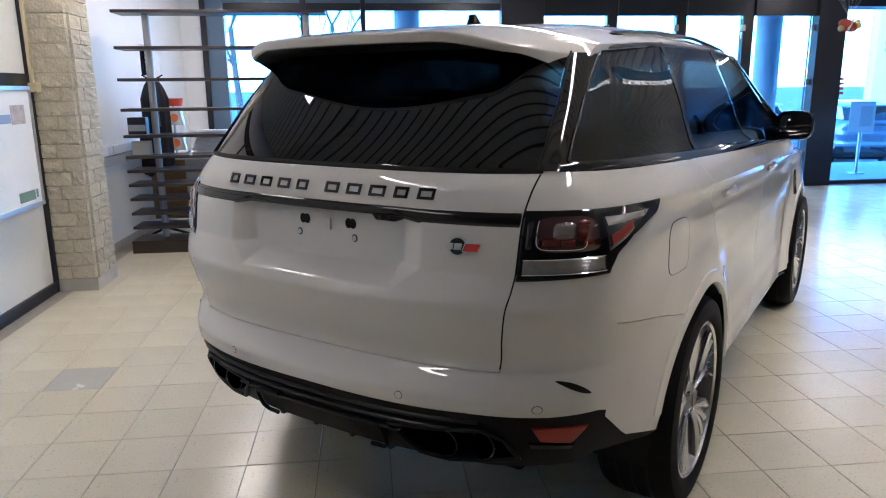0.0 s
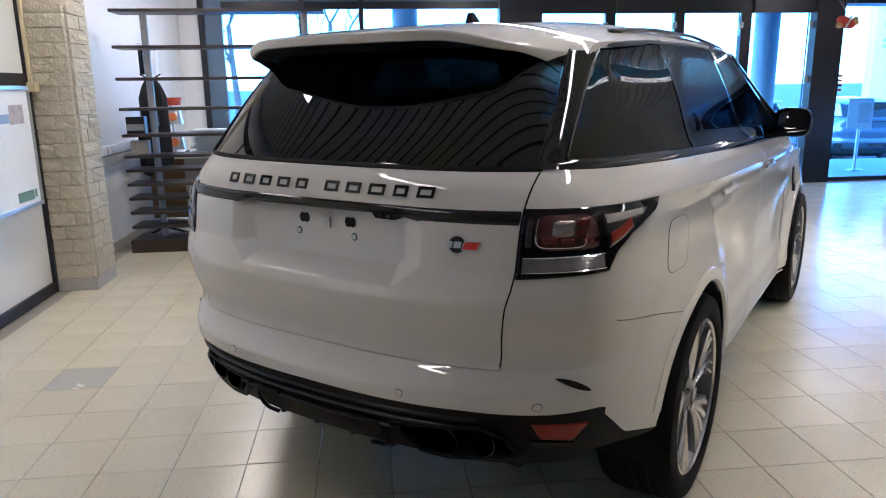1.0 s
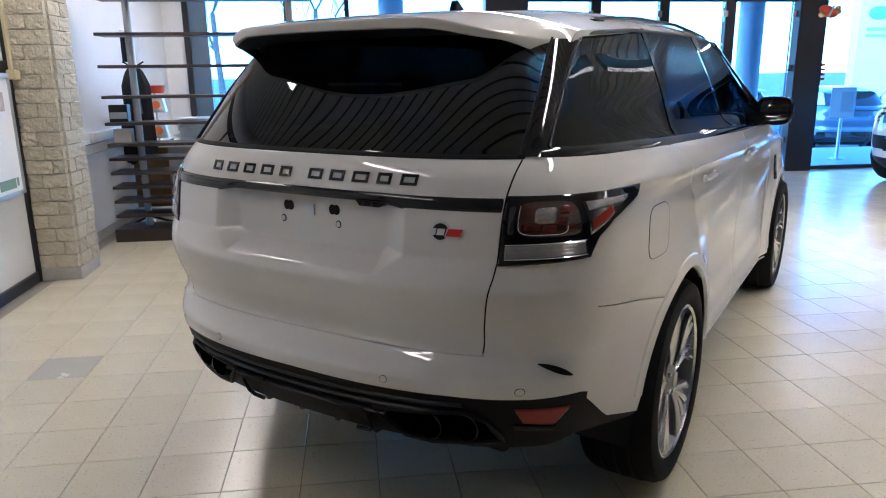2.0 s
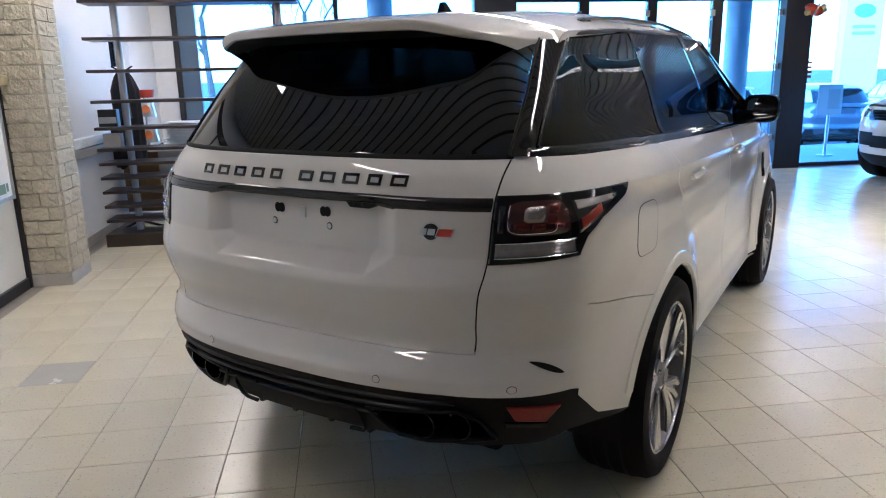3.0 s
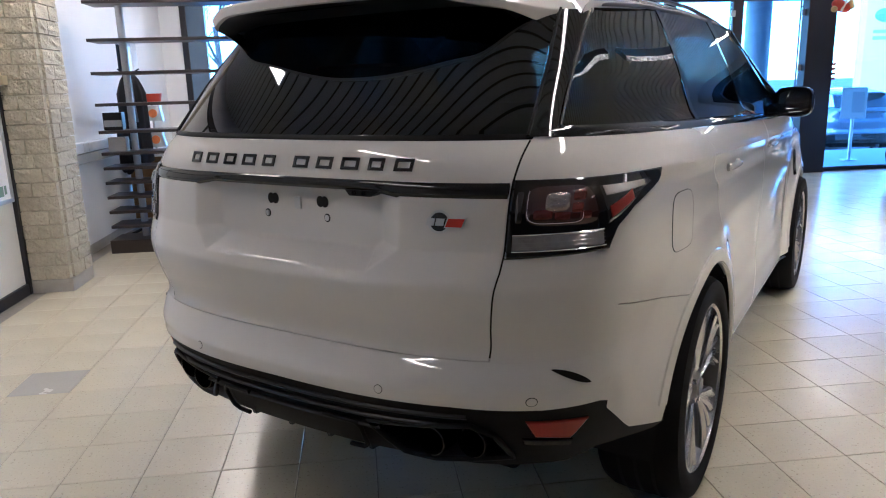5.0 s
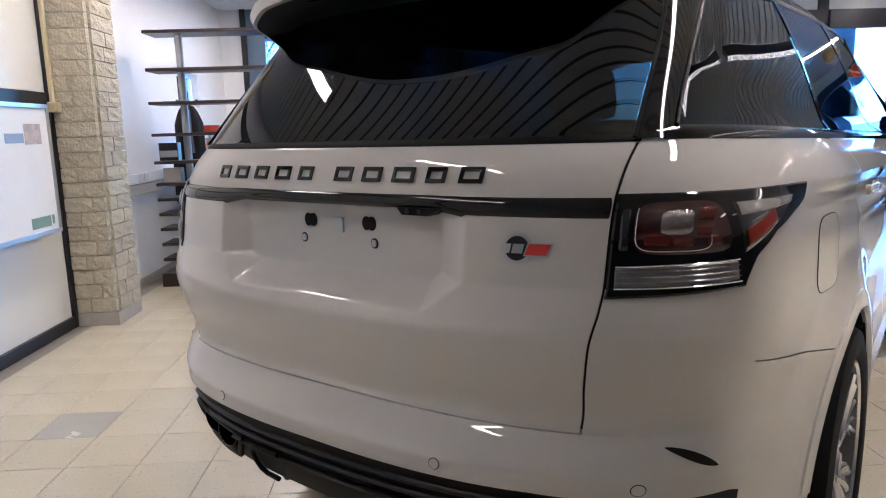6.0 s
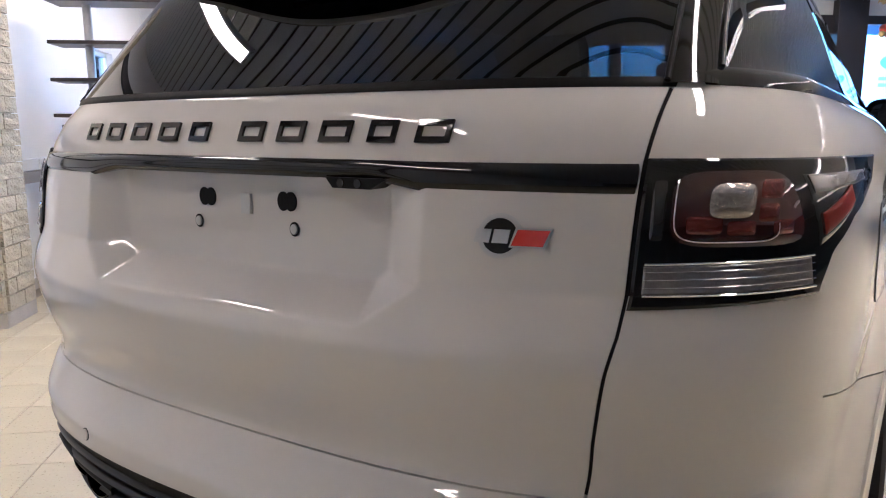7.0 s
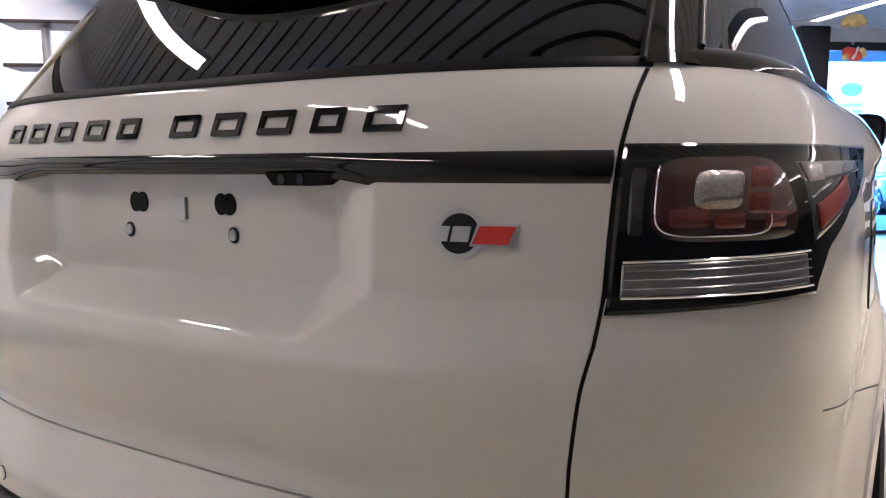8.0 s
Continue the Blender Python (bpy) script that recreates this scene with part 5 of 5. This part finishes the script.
for z0, z1, xa, xb, off in ((0.606, 0.620, -0.60, 0.58, 0.010), (0.578, 0.592, -0.58, 0.50, 0.014), (0.545, 0.556, -0.36, 0.34, 0.016)):
    bm = bmesh.new()
    def ridge(u, v):
        a = 2 * math.pi * v
        return onx(mix(xa, xb, u), (z0 + z1) / 2 + (z1 - z0) / 2 * math.sin(a), off * max(0, math.cos(a)) - 0.008)
    grid(bm, ridge, 60, 10)
    part("splitter", bm, M_SATINBLK, low, "", 50)
for s in (1, -1):
    # exhaust pocket with a raised frame
    bm = bmesh.new()
    ps = []
    for a, b in zip(POCKET, POCKET[1:] + POCKET[:1]):
        ps += [onx(s * mix(a[0], b[0], i / 6), mix(a[1], b[1], i / 6), 0.000) for i in range(6)]
    tube(bm, ps, 0.008, 8, True)
    part("exhaust_surround", bm, M_PLASTIC, low, "matt black exhaust surround", 60)
    bm = bmesh.new()
    rings = [[bm.verts.new(p + Vector((0, d, 0))) for p in ps] for d in (0.0, 0.05, 0.14)]
    for r0, r1 in zip(rings, rings[1:]):
        for i in range(len(ps)):
            bm.faces.new((r0[i], r0[(i + 1) % len(ps)], r1[(i + 1) % len(ps)], r1[i]))
    bm.faces.new(rings[-1])
    part("exhaust_pocket", bm, M_PLASTIC, low, "dark exhaust pocket", 40)
    for cx, cz in ((0.462, 0.515), (0.570, 0.522)):
        bm = bmesh.new()
        y0 = onx(cx, cz).y + 0.022
        lathe(bm, [(0.0, 0.10), (0.034, 0.10), (0.036, 0.004), (0.039, -0.006), (0.043, -0.004), (0.045, 0.006), (0.045, 0.11)], "y", (s * cx, y0, cz), 32)
        part("exhaust_tip", bm, M_GLOSSBLK, low, "gloss black round exhaust tip", 40)
    # frame of the diffuser beside the pocket
    edge = [(0.150, 0.560), (0.255, 0.556), (0.272, 0.540), (0.272, 0.476), (0.255, 0.462), (0.190, 0.460)]
    ps = []
    for a, b in zip(edge, edge[1:]):
        ps += [onx(s * mix(a[0], b[0], i / 4), mix(a[1], b[1], i / 4), 0.004) for i in range(4)]
    part("diffuser_frame", tube(bmesh.new(), ps, 0.007, 8), M_PLASTIC, low, "matt black frame of the diffuser", 60)
    hollow = [(0.150, 0.548), (0.250, 0.545), (0.262, 0.535), (0.262, 0.480), (0.250, 0.472), (0.180, 0.470)]
    part("diffuser_slot", slab(bmesh.new(), [(s * a, b) for a, b in hollow], lambda a, c, d: onx(a, c, -0.004 - d), 0.006), M_PLASTIC, low, "dark slot of the diffuser")
    # red reflector
    def refl(u, v):
        z = mix(mix(0.548, 0.530, u), mix(0.598, 0.584, u), v)
        return mix(kx(lin(v, [(0, 0.728), (1, 0.712)]), z), ky(mix(0.262, 0.300, v), z), u), z
    part("reflector", panel(refl, 16, 6, s, off=0.0, inset=0.004, lip=0.01), M_REDLENS, low, "red rear reflector", 30)
    def refl_rim(u, v):
        z = mix(mix(0.526, 0.508, u), mix(0.544, 0.526, u), v)
        return mix(kx(0.700, z), ky(0.27, z), u), z
    part("reflector_rim", panel(refl_rim, 12, 3, s, off=0.001, inset=0.003, lip=0.01), M_GLOSSBLK, low, "gloss black rim under the reflector", 30)
for cx in (-0.24, -0.08, 0.08, 0.24):
    bm = bmesh.new()
    slab(bm, [(0.09, 0.472), (0.11, 0.425), (0.30, 0.405), (0.30, 0.472)], lambda a, c, d: Vector((cx - 0.006 + d, a, c)), 0.012)
    part("diffuser_fin", bm, M_SATINBLK, low)

# aerial fin and roof rails
bm = bmesh.new()
prof = [(1.02, 0.0), (1.030, 0.050), (1.050, 0.054), (1.085, 0.022), (1.14, 0.0)]
zr = 1.789
front = [(y, zr + h) for y, h in prof]
slab(bm, front, lambda a, c, d: Vector(((-0.020 + d) * (1 - 0.6 * (c - zr) / 0.06), a, c)), 0.040)
part("aerial_fin", bm, M_GLOSSBLK, roof, "black shark-fin aerial", 40)

for s in (1, -1):
    def rail(u, v):
        y = mix(1.0, 2.75, u)
        a = 2 * math.pi * v
        e = min(1.0, 6 * u, 6 * (1 - u))
        x = s * (pw(1.72, SIDE) - 0.055)
        zr2 = lin(y, [(1.0, 1.738), (1.5, 1.761), (2.1, 1.767), (2.75, 1.737)])
        return Vector((x + 0.014 * math.cos(a), y, zr2 + 0.006 * e + 0.008 * math.sin(a)))
    bm = grid(bmesh.new(), rail, 30, 10)
    for y in (1.02, 1.9, 2.73):
        box(bm, s * (pw(1.72, SIDE) - 0.055) - 0.012, s * (pw(1.72, SIDE) - 0.055) + 0.012, y - 0.05, y + 0.05, 1.70, 1.738, bevel=0.006)
    part("roof_rail", bm, M_GLOSSBLK, roof, "black roof rail", 50)

# ---- outside ----
bm = bmesh.new()
bmesh.ops.create_grid(bm, x_segments=1, y_segments=1, size=900)
structure("ground", bm, M_ASPHALT, pose(0, 0, -0.45), "grey paved forecourt outside", "ground")
bm = cube(-8, 26, V1 + 0.08, V1 + 3.4, -0.448, -0.05)
structure("pavement", bm, M_CONCRETE, ROOM, "pale concrete paving before the shop front", "pavement")
bm = cube(-5, 16, V1 + 0.07, 11.4, 2.98, 3.35)
structure("canopy", bm, M_BLUEFACE, ROOM, "flat blue-grey canopy over the shop front", "canopy")
for u, v, r in ((7.95, 11.2, 0.23), (1.0, 11.2, 0.23)):
    t = thing("canopy_column", "round pale concrete column under the canopy", "column", ROOM @ pose(u, v, -0.05), "canopy columns")
    part("shaft", rod(bmesh.new(), (0, 0, 0), (0, 0, 3.03), r, seg=32), M_CONCRETE, t, smooth=40)
    part("base", rod(bmesh.new(), (0, 0, 0), (0, 0, 0.10), r + 0.03, seg=32), M_PLINTH, t, smooth=40)


def bare_tree(u, v, h, seed):
    rnd = random.Random(seed)
    t = thing("tree", "bare winter tree with fine grey branches", "tree", ROOM @ pose(u, v, -0.45), "bare trees")
    sets = {0: ([], []), 1: ([], [])}

    def limb(p, e, r0, r1, which, seg):
        vs, fs = sets[which]
        d = (e - p).normalized()
        a = d.orthogonal()
        b = d.cross(a)
        k = len(vs)
        for c, r in ((p, r0), (e, r1)):
            for i in range(seg):
                w = 2 * math.pi * i / seg
                vs.append(c + (a * math.cos(w) + b * math.sin(w)) * r)
        for i in range(seg):
            fs.append((k + i, k + (i + 1) % seg, k + seg + (i + 1) % seg, k + seg + i))

    def grow(p, d, length, r, depth):
        for i in range(3):
            e = p + d * length / 3
            limb(p, e, r, r * 0.86, 0 if depth < 2 else 1, 7 if depth < 2 else 3)
            p, r = e, r * 0.86
            d = (d + Vector((rnd.uniform(-1, 1), rnd.uniform(-1, 1), rnd.uniform(-0.2, 0.5))) * 0.13).normalized()
            if depth < 4 and (i > 0 or depth > 0):
                for _ in range(2 if depth < 3 else 1):
                    side = Vector((rnd.uniform(-1, 1), rnd.uniform(-1, 1), rnd.uniform(0.1, 0.9))).normalized()
                    grow(p, (d * 0.55 + side * 0.75).normalized(), length * rnd.uniform(0.52, 0.72), max(0.008, r * 0.55), depth + 1)
    grow(Vector((0, 0, 0)), Vector((0, 0, 1)), h * 0.5, h * 0.012, 0)
    for which, name in ((0, "trunk"), (1, "crown")):
        me = bpy.data.meshes.new(name)
        me.from_pydata(sets[which][0], [], sets[which][1])
        me.materials.append(M_BARK)
        new(name, me).parent = t


bare_tree(-4.4, 25.0, 8.5, 3)
bare_tree(-1.0, 30.0, 9.5, 8)
bare_tree(-7.6, 33.0, 9.0, 5)

# tall sign pylon: plain oval and bars in the place of its marks
t = thing("sign_pylon", "tall white sign pylon with a green oval and grey bars", "sign", ROOM @ pose(18.9, 22.0, -0.45))
part("pylon", cube(-0.75, 0.75, -0.2, 0.2, 0, 5.7, bevel=0.02), M_SIGN, t)
bm = bmesh.new()
slab(bm, [(-0.02 + 0.42 * math.cos(2 * math.pi * i / 40), 3.95 + 0.24 * math.sin(2 * math.pi * i / 40)) for i in range(40)], lambda a, c, d: Vector((a, -0.215 + d, c)), 0.02)
part("oval", bm, M_GREEN, t, "dark green oval")
for z in (3.18, 3.40):
    part("bar", cube(-0.45, 0.45, -0.212, -0.2, z - 0.06, z + 0.06), M_GREYPRINT, t, "grey bar")
t = thing("banner_flag", "blue fabric banner beside the sign", "banner", ROOM @ pose(20.6, 21.0, -0.45))
part("pole", rod(bmesh.new(), (0, 0, 0), (0, 0, 6), 0.05), M_ALU, t)
part("cloth", grid(bmesh.new(), lambda u, v: Vector((0.05 + 1.4 * u, 0.08 * math.sin(5 * u), 3.0 + 2.8 * v - 0.5 * u * (1 - v))), 12, 8), M_BLUEFACE, t, "", 0)

# notice pedestal
t = thing("notice_pedestal", "pale notice box on a thin steel post", "sign", ROOM @ pose(9.15, 9.95, -0.05, 0, 0, -35))
part("post", rod(bmesh.new(), (0, 0, 0), (0, 0, 0.95), 0.03), M_ALU, t, smooth=40)
part("foot", rod(bmesh.new(), (0, 0, 0), (0, 0, 0.02), 0.14, seg=24), M_ALU, t, smooth=40)
part("box", cube(-0.2, 0.2, -0.06, 0.06, 0.75, 1.30, bevel=0.01), M_CONCRETE, t)
part("sheet", cube(-0.03, 0.16, -0.064, -0.06, 0.86, 1.22), M_GREYPRINT, t, "grey printed sheet")

# sticker with red bars on the glass
t = thing("window_sticker", "white sticker with red bars on the glass", "sticker", ROOM)
for i in range(4):
    part("bar", cube(7.47, 7.63, V1 - 0.012, V1 - 0.007, 1.40 + 0.072 * i, 1.44 + 0.072 * i), M_RED, t)

# ---- parked and displayed cars ----
other, _, _, _ = build_car(M_BLUECAR, "parked_car", "grey-blue SUV parked outside on the forecourt", False, group="parked cars")
SMALL = Matrix.Scale(0.89, 4)
other.matrix_world = ROOM @ pose(12.05, 13.3, -0.45, 0, 0, -14) @ SMALL
pale, _, _, _ = build_car(M_SILVERCAR, "parked_car", "pale silver SUV parked outside on the forecourt", False, group="parked cars")
pale.matrix_world = ROOM @ pose(15.4, 14.6, -0.45, 0, 0, -25) @ SMALL
for u, v, a in ((14.8, 21.5, 70), (10.6, 21.0, 75), (19.0, 18.6, -30)):
    copy_thing(pale, ROOM @ pose(u, v, -0.45, 0, 0, a) @ SMALL)
shown, _, _, _ = build_car(M_WHITE, "display_car", "white SUV displayed in the showroom by the windows", False)
shown.matrix_world = ROOM @ pose(12.05, 6.9, 0, 0, 0, 100)

# ---- desk corner behind the shelf ----
t = thing("desk", "white-topped desk with brown wooden panels", "desk", ROOM)
part("top", cube(U0 + 0.06, -0.55, 5.95, 6.75, 0.815, 0.845, bevel=0.004), M_SIGN, t)
part("front_panel", cube(U0 + 0.02, -1.84, 6.30, 6.32, 0.10, 0.814), M_OAK, t, "brown wooden panel")
part("drawer_unit", cube(-1.82, -1.30, 6.02, 6.7, 0.05, 0.812, bevel=0.006), M_PLINTH, t, "pale grey drawer unit")
part("drawer_handle", cube(-1.66, -1.46, 6.0, 6.019, 0.70, 0.715, bevel=0.004), M_ALU, t)
part("leg", cube(-0.62, -0.56, 6.0, 6.06, 0, 0.814), M_ALU, t)
part("leg", cube(-0.62, -0.56, 6.64, 6.70, 0, 0.814), M_ALU, t)
t = thing("paper_stack", "loose stack of white papers on the desk", "papers", ROOM @ pose(-1.55, 6.28, 0.845))
rnd = random.Random(4)
for i in range(14):
    part("sheet", box(bmesh.new(), -0.20, 0.20, -0.14, 0.14, 0, 0.006, m=pose(rnd.uniform(-.03, .03), rnd.uniform(-.02, .02), i * 0.0205, 0, 0, rnd.uniform(-12, 12))), M_PAPER, t)
t = thing("document_tray", "black letter tray on the desk", "tray", ROOM @ pose(-1.62, 6.06, 0.846))
bm = cube(-0.16, 0.16, -0.08, 0.08, 0, 0.008)
box(bm, -0.16, -0.152, -0.08, 0.08, 0.008, 0.05)
box(bm, 0.152, 0.16, -0.08, 0.08, 0.008, 0.05)
part("tray", bm, M_PLASTIC, t)
t = thing("brochure_stand", "silver brochure stand with a red top and orange labels", "brochure stand", ROOM @ pose(-1.94, 6.2, 0.846))
part("pole", rod(bmesh.new(), (0, 0, 0), (0, 0, 0.56), 0.012), M_ALU, t, smooth=40)
part("foot", rod(bmesh.new(), (0, 0, 0), (0, 0, 0.012), 0.10, seg=24), M_ALU, t, smooth=40)
for z in (0.06, 0.34):
    bm = bmesh.new()
    rod(bm, (0, 0, z), (0, 0, z + 0.16), 0.115, 0.085, 24)
    tr = part("holder", bm, M_ALU, t, "silver tapered holder", 40)
    part("label_disc", rod(bmesh.new(), (0.03, -0.098, z + 0.08), (0.03, -0.112, z + 0.083), 0.045, seg=20), M_ORANGE, tr, "round orange label")
part("cap", rod(bmesh.new(), (0, 0, 0.545), (0, 0, 0.63), 0.10, 0.115, 24), M_RED, t, "red cap", 40)
t = thing("coat_stand", "dark coat stand with hooks and a tripod foot", "coat stand", ROOM @ pose(-1.97, 5.62, 0))
part("pole", rod(bmesh.new(), (0, 0, 0.05), (0, 0, 1.80), 0.018), M_PLASTIC, t, smooth=40)
for i in range(4):
    a = i * math.pi / 2 + 0.4
    part("foot", rod(bmesh.new(), (0, 0, 0.12), (0.26 * math.cos(a), 0.26 * math.sin(a), 0.015), 0.014), M_PLASTIC, t, smooth=40)
    part("hook", rod(bmesh.new(), (0, 0, 1.66), (0.10 * math.cos(a), 0.10 * math.sin(a), 1.72), 0.008), M_PLASTIC, t, smooth=40)
def hung(name, label, c, w, d, z0, z1, mat, seed):
    ob = thing(name, label, "coat", ROOM @ pose(*c))
    def f(u, v):
        a = 2 * math.pi * u
        k = 0.42 + 0.58 * min(1, v * 5) ** 0.7
        fold = 1 + 0.13 * math.sin(5 * a + seed) * v + 0.05 * math.sin(11 * a + 2 * seed)
        return Vector((w * k * fold * math.cos(a), d * k * fold * math.sin(a), mix(z1, z0, v) + 0.03 * math.sin(3 * a + seed) * v))
    part("cloth", grid(bmesh.new(), f, 40, 20, True), mat, ob, "", 0)
    part("collar", grid(bmesh.new(), lambda u, v: Vector((w * 0.3 * math.cos(6.283 * u), d * 0.3 * math.sin(6.283 * u), z1 - 0.04 + 0.06 * v)), 20, 3, True), mat, ob, "", 0)
    return ob
hung("coat", "black coat hanging on the coat stand", (-1.97, 5.62, 0), 0.135, 0.10, 0.78, 1.66, M_CLOTH, 1)
hung("coat", "long black jacket hanging low on the coat stand", (-2.08, 5.70, 0), 0.09, 0.09, 0.70, 1.30, M_CLOTH, 3)
t = thing("lanyard", "pale grey scarf hanging over the coat", "scarf", ROOM @ pose(-1.93, 5.505, 0))
part("cloth", grid(bmesh.new(), lambda u, v: Vector((0.035 * (u - 0.5) + 0.02 * v, -0.012 * math.sin(3 * v), 1.62 - 0.42 * v)), 4, 12), M_GREYCLOTH, t, "", 0)
t = thing("picture_box", "dark printed box on a shelf board", "box", ROOM @ pose(-1.985, 5.06, 1.151))
part("box", cube(-0.085, 0.085, -0.05, 0.05, 0, 0.16, bevel=0.003), M_SATINBLK, t)
part("print", cube(-0.08, 0.08, -0.0515, -0.0501, 0.03, 0.09), M_GREYPRINT, t, "grey print")
t = thing("grey_box", "small grey box on a shelf board", "box", ROOM @ pose(-1.97, 5.06, 0.953))
part("box", cube(-0.08, 0.08, -0.05, 0.05, 0, 0.13, bevel=0.003), M_PLINTH, t)

# ---- hanging decoration ----
t = thing("parachute_ornament", "gold parachute ornament carrying a plain red parcel", "ornament", ROOM @ pose(5.29, 5.11, 2.155))
def dome(u, v):
    a, b = 2 * math.pi * u, v * math.pi / 2
    r = 0.115 * math.sin(b) * (1 + 0.03 * math.cos(8 * a) * v)
    return Vector((r * math.cos(a), r * math.sin(a), 0.27 + 0.10 * math.cos(b) - 0.012 * v * math.cos(8 * a)))
part("canopy", grid(bmesh.new(), dome, 48, 10, True), M_GOLD, t, "pale gold parachute canopy", 0)
bm = bmesh.new()
for i in range(8):
    a = 2 * math.pi * i / 8
    rod(bm, (0.113 * math.cos(a), 0.113 * math.sin(a), 0.27), (0, 0, 0.09), 0.0012, seg=4)
rod(bm, (0, 0, 0.37), (0, 0, ZC - 2.155), 0.001, seg=4)
part("strings", bm, M_PAPER, t, "thin white strings")
bm = bmesh.new()
bmesh.ops.create_uvsphere(bm, u_segments=20, v_segments=12, radius=1, matrix=pose(0, 0, 0, 0, 20, 0) @ Matrix.Diagonal((0.11, 0.055, 0.06, 1)))
part("parcel", bm, M_RED, t, "plain red parcel", 0)
for x, z in ((-0.09, -0.03), (0.09, 0.03), (0.10, -0.005)):
    bm = bmesh.new()
    bmesh.ops.create_uvsphere(bm, u_segments=14, v_segments=8, radius=0.032, matrix=Matrix.Translation((x, -0.02, z)))
    part("ball", bm, M_GOLD, t, "pale gold ball", 0)
part("band", rod(bmesh.new(), (-0.03, -0.05, -0.05), (0.03, -0.04, 0.06), 0.012), M_PAPER, t, "white band", 40)

# ---- stone blocks of the column ----
def stone_mesh(seed, lu, lv, lz):
    """A split stone block: its outer faces are broken rough."""
    bm = bmesh.new()
    bmesh.ops.create_cube(bm, size=1)
    bmesh.ops.subdivide_edges(bm, edges=bm.edges[:], cuts=2, use_grid_fill=True)
    rnd = random.Random(seed)
    for v in bm.verts:
        on_edge = sum(abs(abs(c) - 0.5) < 1e-4 for c in v.co)
        v.co = Vector((v.co.x * lu, v.co.y * lv, v.co.z * lz))
        v.co *= 1 + (rnd.uniform(-0.03, 0.005) if on_edge > 1 else rnd.uniform(-0.04, 0.06))
        if on_edge == 1:
            v.co += Vector((rnd.uniform(-0.007, 0.009) if lu < 0.06 else 0, rnd.uniform(-0.009, 0.007) if lv < 0.06 else 0, 0))
    me = bpy.data.meshes.new("brick")
    bm.to_mesh(me)
    bm.free()
    me.materials.append(M_BRICK)
    return me
CH = 0.1065
rnd = random.Random(11)
pool = {}
def lay(kind, i, c, l):
    """One block: along u in the front face, along v in the side face."""
    key = (kind, round(l, 2), i % 5)
    if key not in pool:
        pool[key] = stone_mesh(len(pool) + 20, *((l - 0.006, 0.05, CH - 0.007) if kind == "f" else (0.05, l - 0.006, CH - 0.007)))
    ob = new("brick", pool[key])
    ob.parent = column
    ob.location = c
z, i = 0.10, 0
while z < ZC - CH * 0.5:
    zc = z + CH / 2
    cut = (0.11, 0.20, 0.15)[i % 3]
    u = CU0
    for l in (cut, CU1 - CU0 - cut):
        lay("f", rnd.randrange(5), (u + l / 2, CV0 + 0.010 + rnd.uniform(-0.003, 0.003), zc), l)
        u += l
    v = CV0 + 0.036
    rest = CV1 - v
    cut = (0.22, 0.12, 0.17)[i % 3]
    for l in (cut, rest - cut):
        lay("s", rnd.randrange(5), (CU1 - 0.010 + rnd.uniform(-0.003, 0.003), v + l / 2, zc), l)
        v += l
    z += CH
    i += 1

# ---- floor tiles ----
def tile_mesh(name, mat):
    bm = bmesh.new()
    h = PITCH / 2 - 0.0016
    box(bm, -h, h, -h, h, -0.008, 0.0, bevel=0.0015, seg=1)
    me = bpy.data.meshes.new(name)
    bm.to_mesh(me)
    bm.free()
    me.materials.append(mat)
    return me
cream, grey = tile_mesh("tile", M_TILE), tile_mesh("tile", M_TILEGREY)
near, far = [], []
for i in range(-16, 41):
    for j in range(-38, 29):
        u, v = TU + (i + 0.5) * PITCH, TV + (j + 0.5) * PITCH
        if u < U0 + 0.02 or u > U1 - 0.1 or v < V0 + 0.1 or v > V1 - 0.14 + 0.1:
            continue
        (near if -2.1 < u < 3.6 and -0.3 < v < 5.3 else far).append((i, j, u, v))
near.sort(key=lambda q: math.hypot(q[2] - 0.6, q[3] - 1.6))
far += near[298:]
rnd = random.Random(2)
for i, j, u, v in near[:298]:
    ob = new("tile", grey if (i, j) == (-12, 5) else cream)
    ob.parent = floor
    ob.location = (u, v, rnd.uniform(-0.0004, 0.0004))
verts, faces = [], []
h, b = PITCH / 2 - 0.0016, 0.0015
for i, j, u, v in far:
    k, z = len(verts), rnd.uniform(-0.0004, 0.0004)
    for d, dz in ((h, -0.008), (h, -b), (h - b, 0.0)):
        verts += [(u - d, v - d, z + dz), (u + d, v - d, z + dz), (u + d, v + d, z + dz), (u - d, v + d, z + dz)]
    for r in (0, 4):
        for q in range(4):
            faces.append((k + r + q, k + r + (q + 1) % 4, k + r + 4 + (q + 1) % 4, k + r + 4 + q))
    faces.append((k + 8, k + 9, k + 10, k + 11))
me = bpy.data.meshes.new("tile_rest")
me.from_pydata(verts, [], faces)
me.materials.append(M_TILEREST)
rest = new("tiles", me)
rest.parent = floor
tagged(rest, kind="stuff")
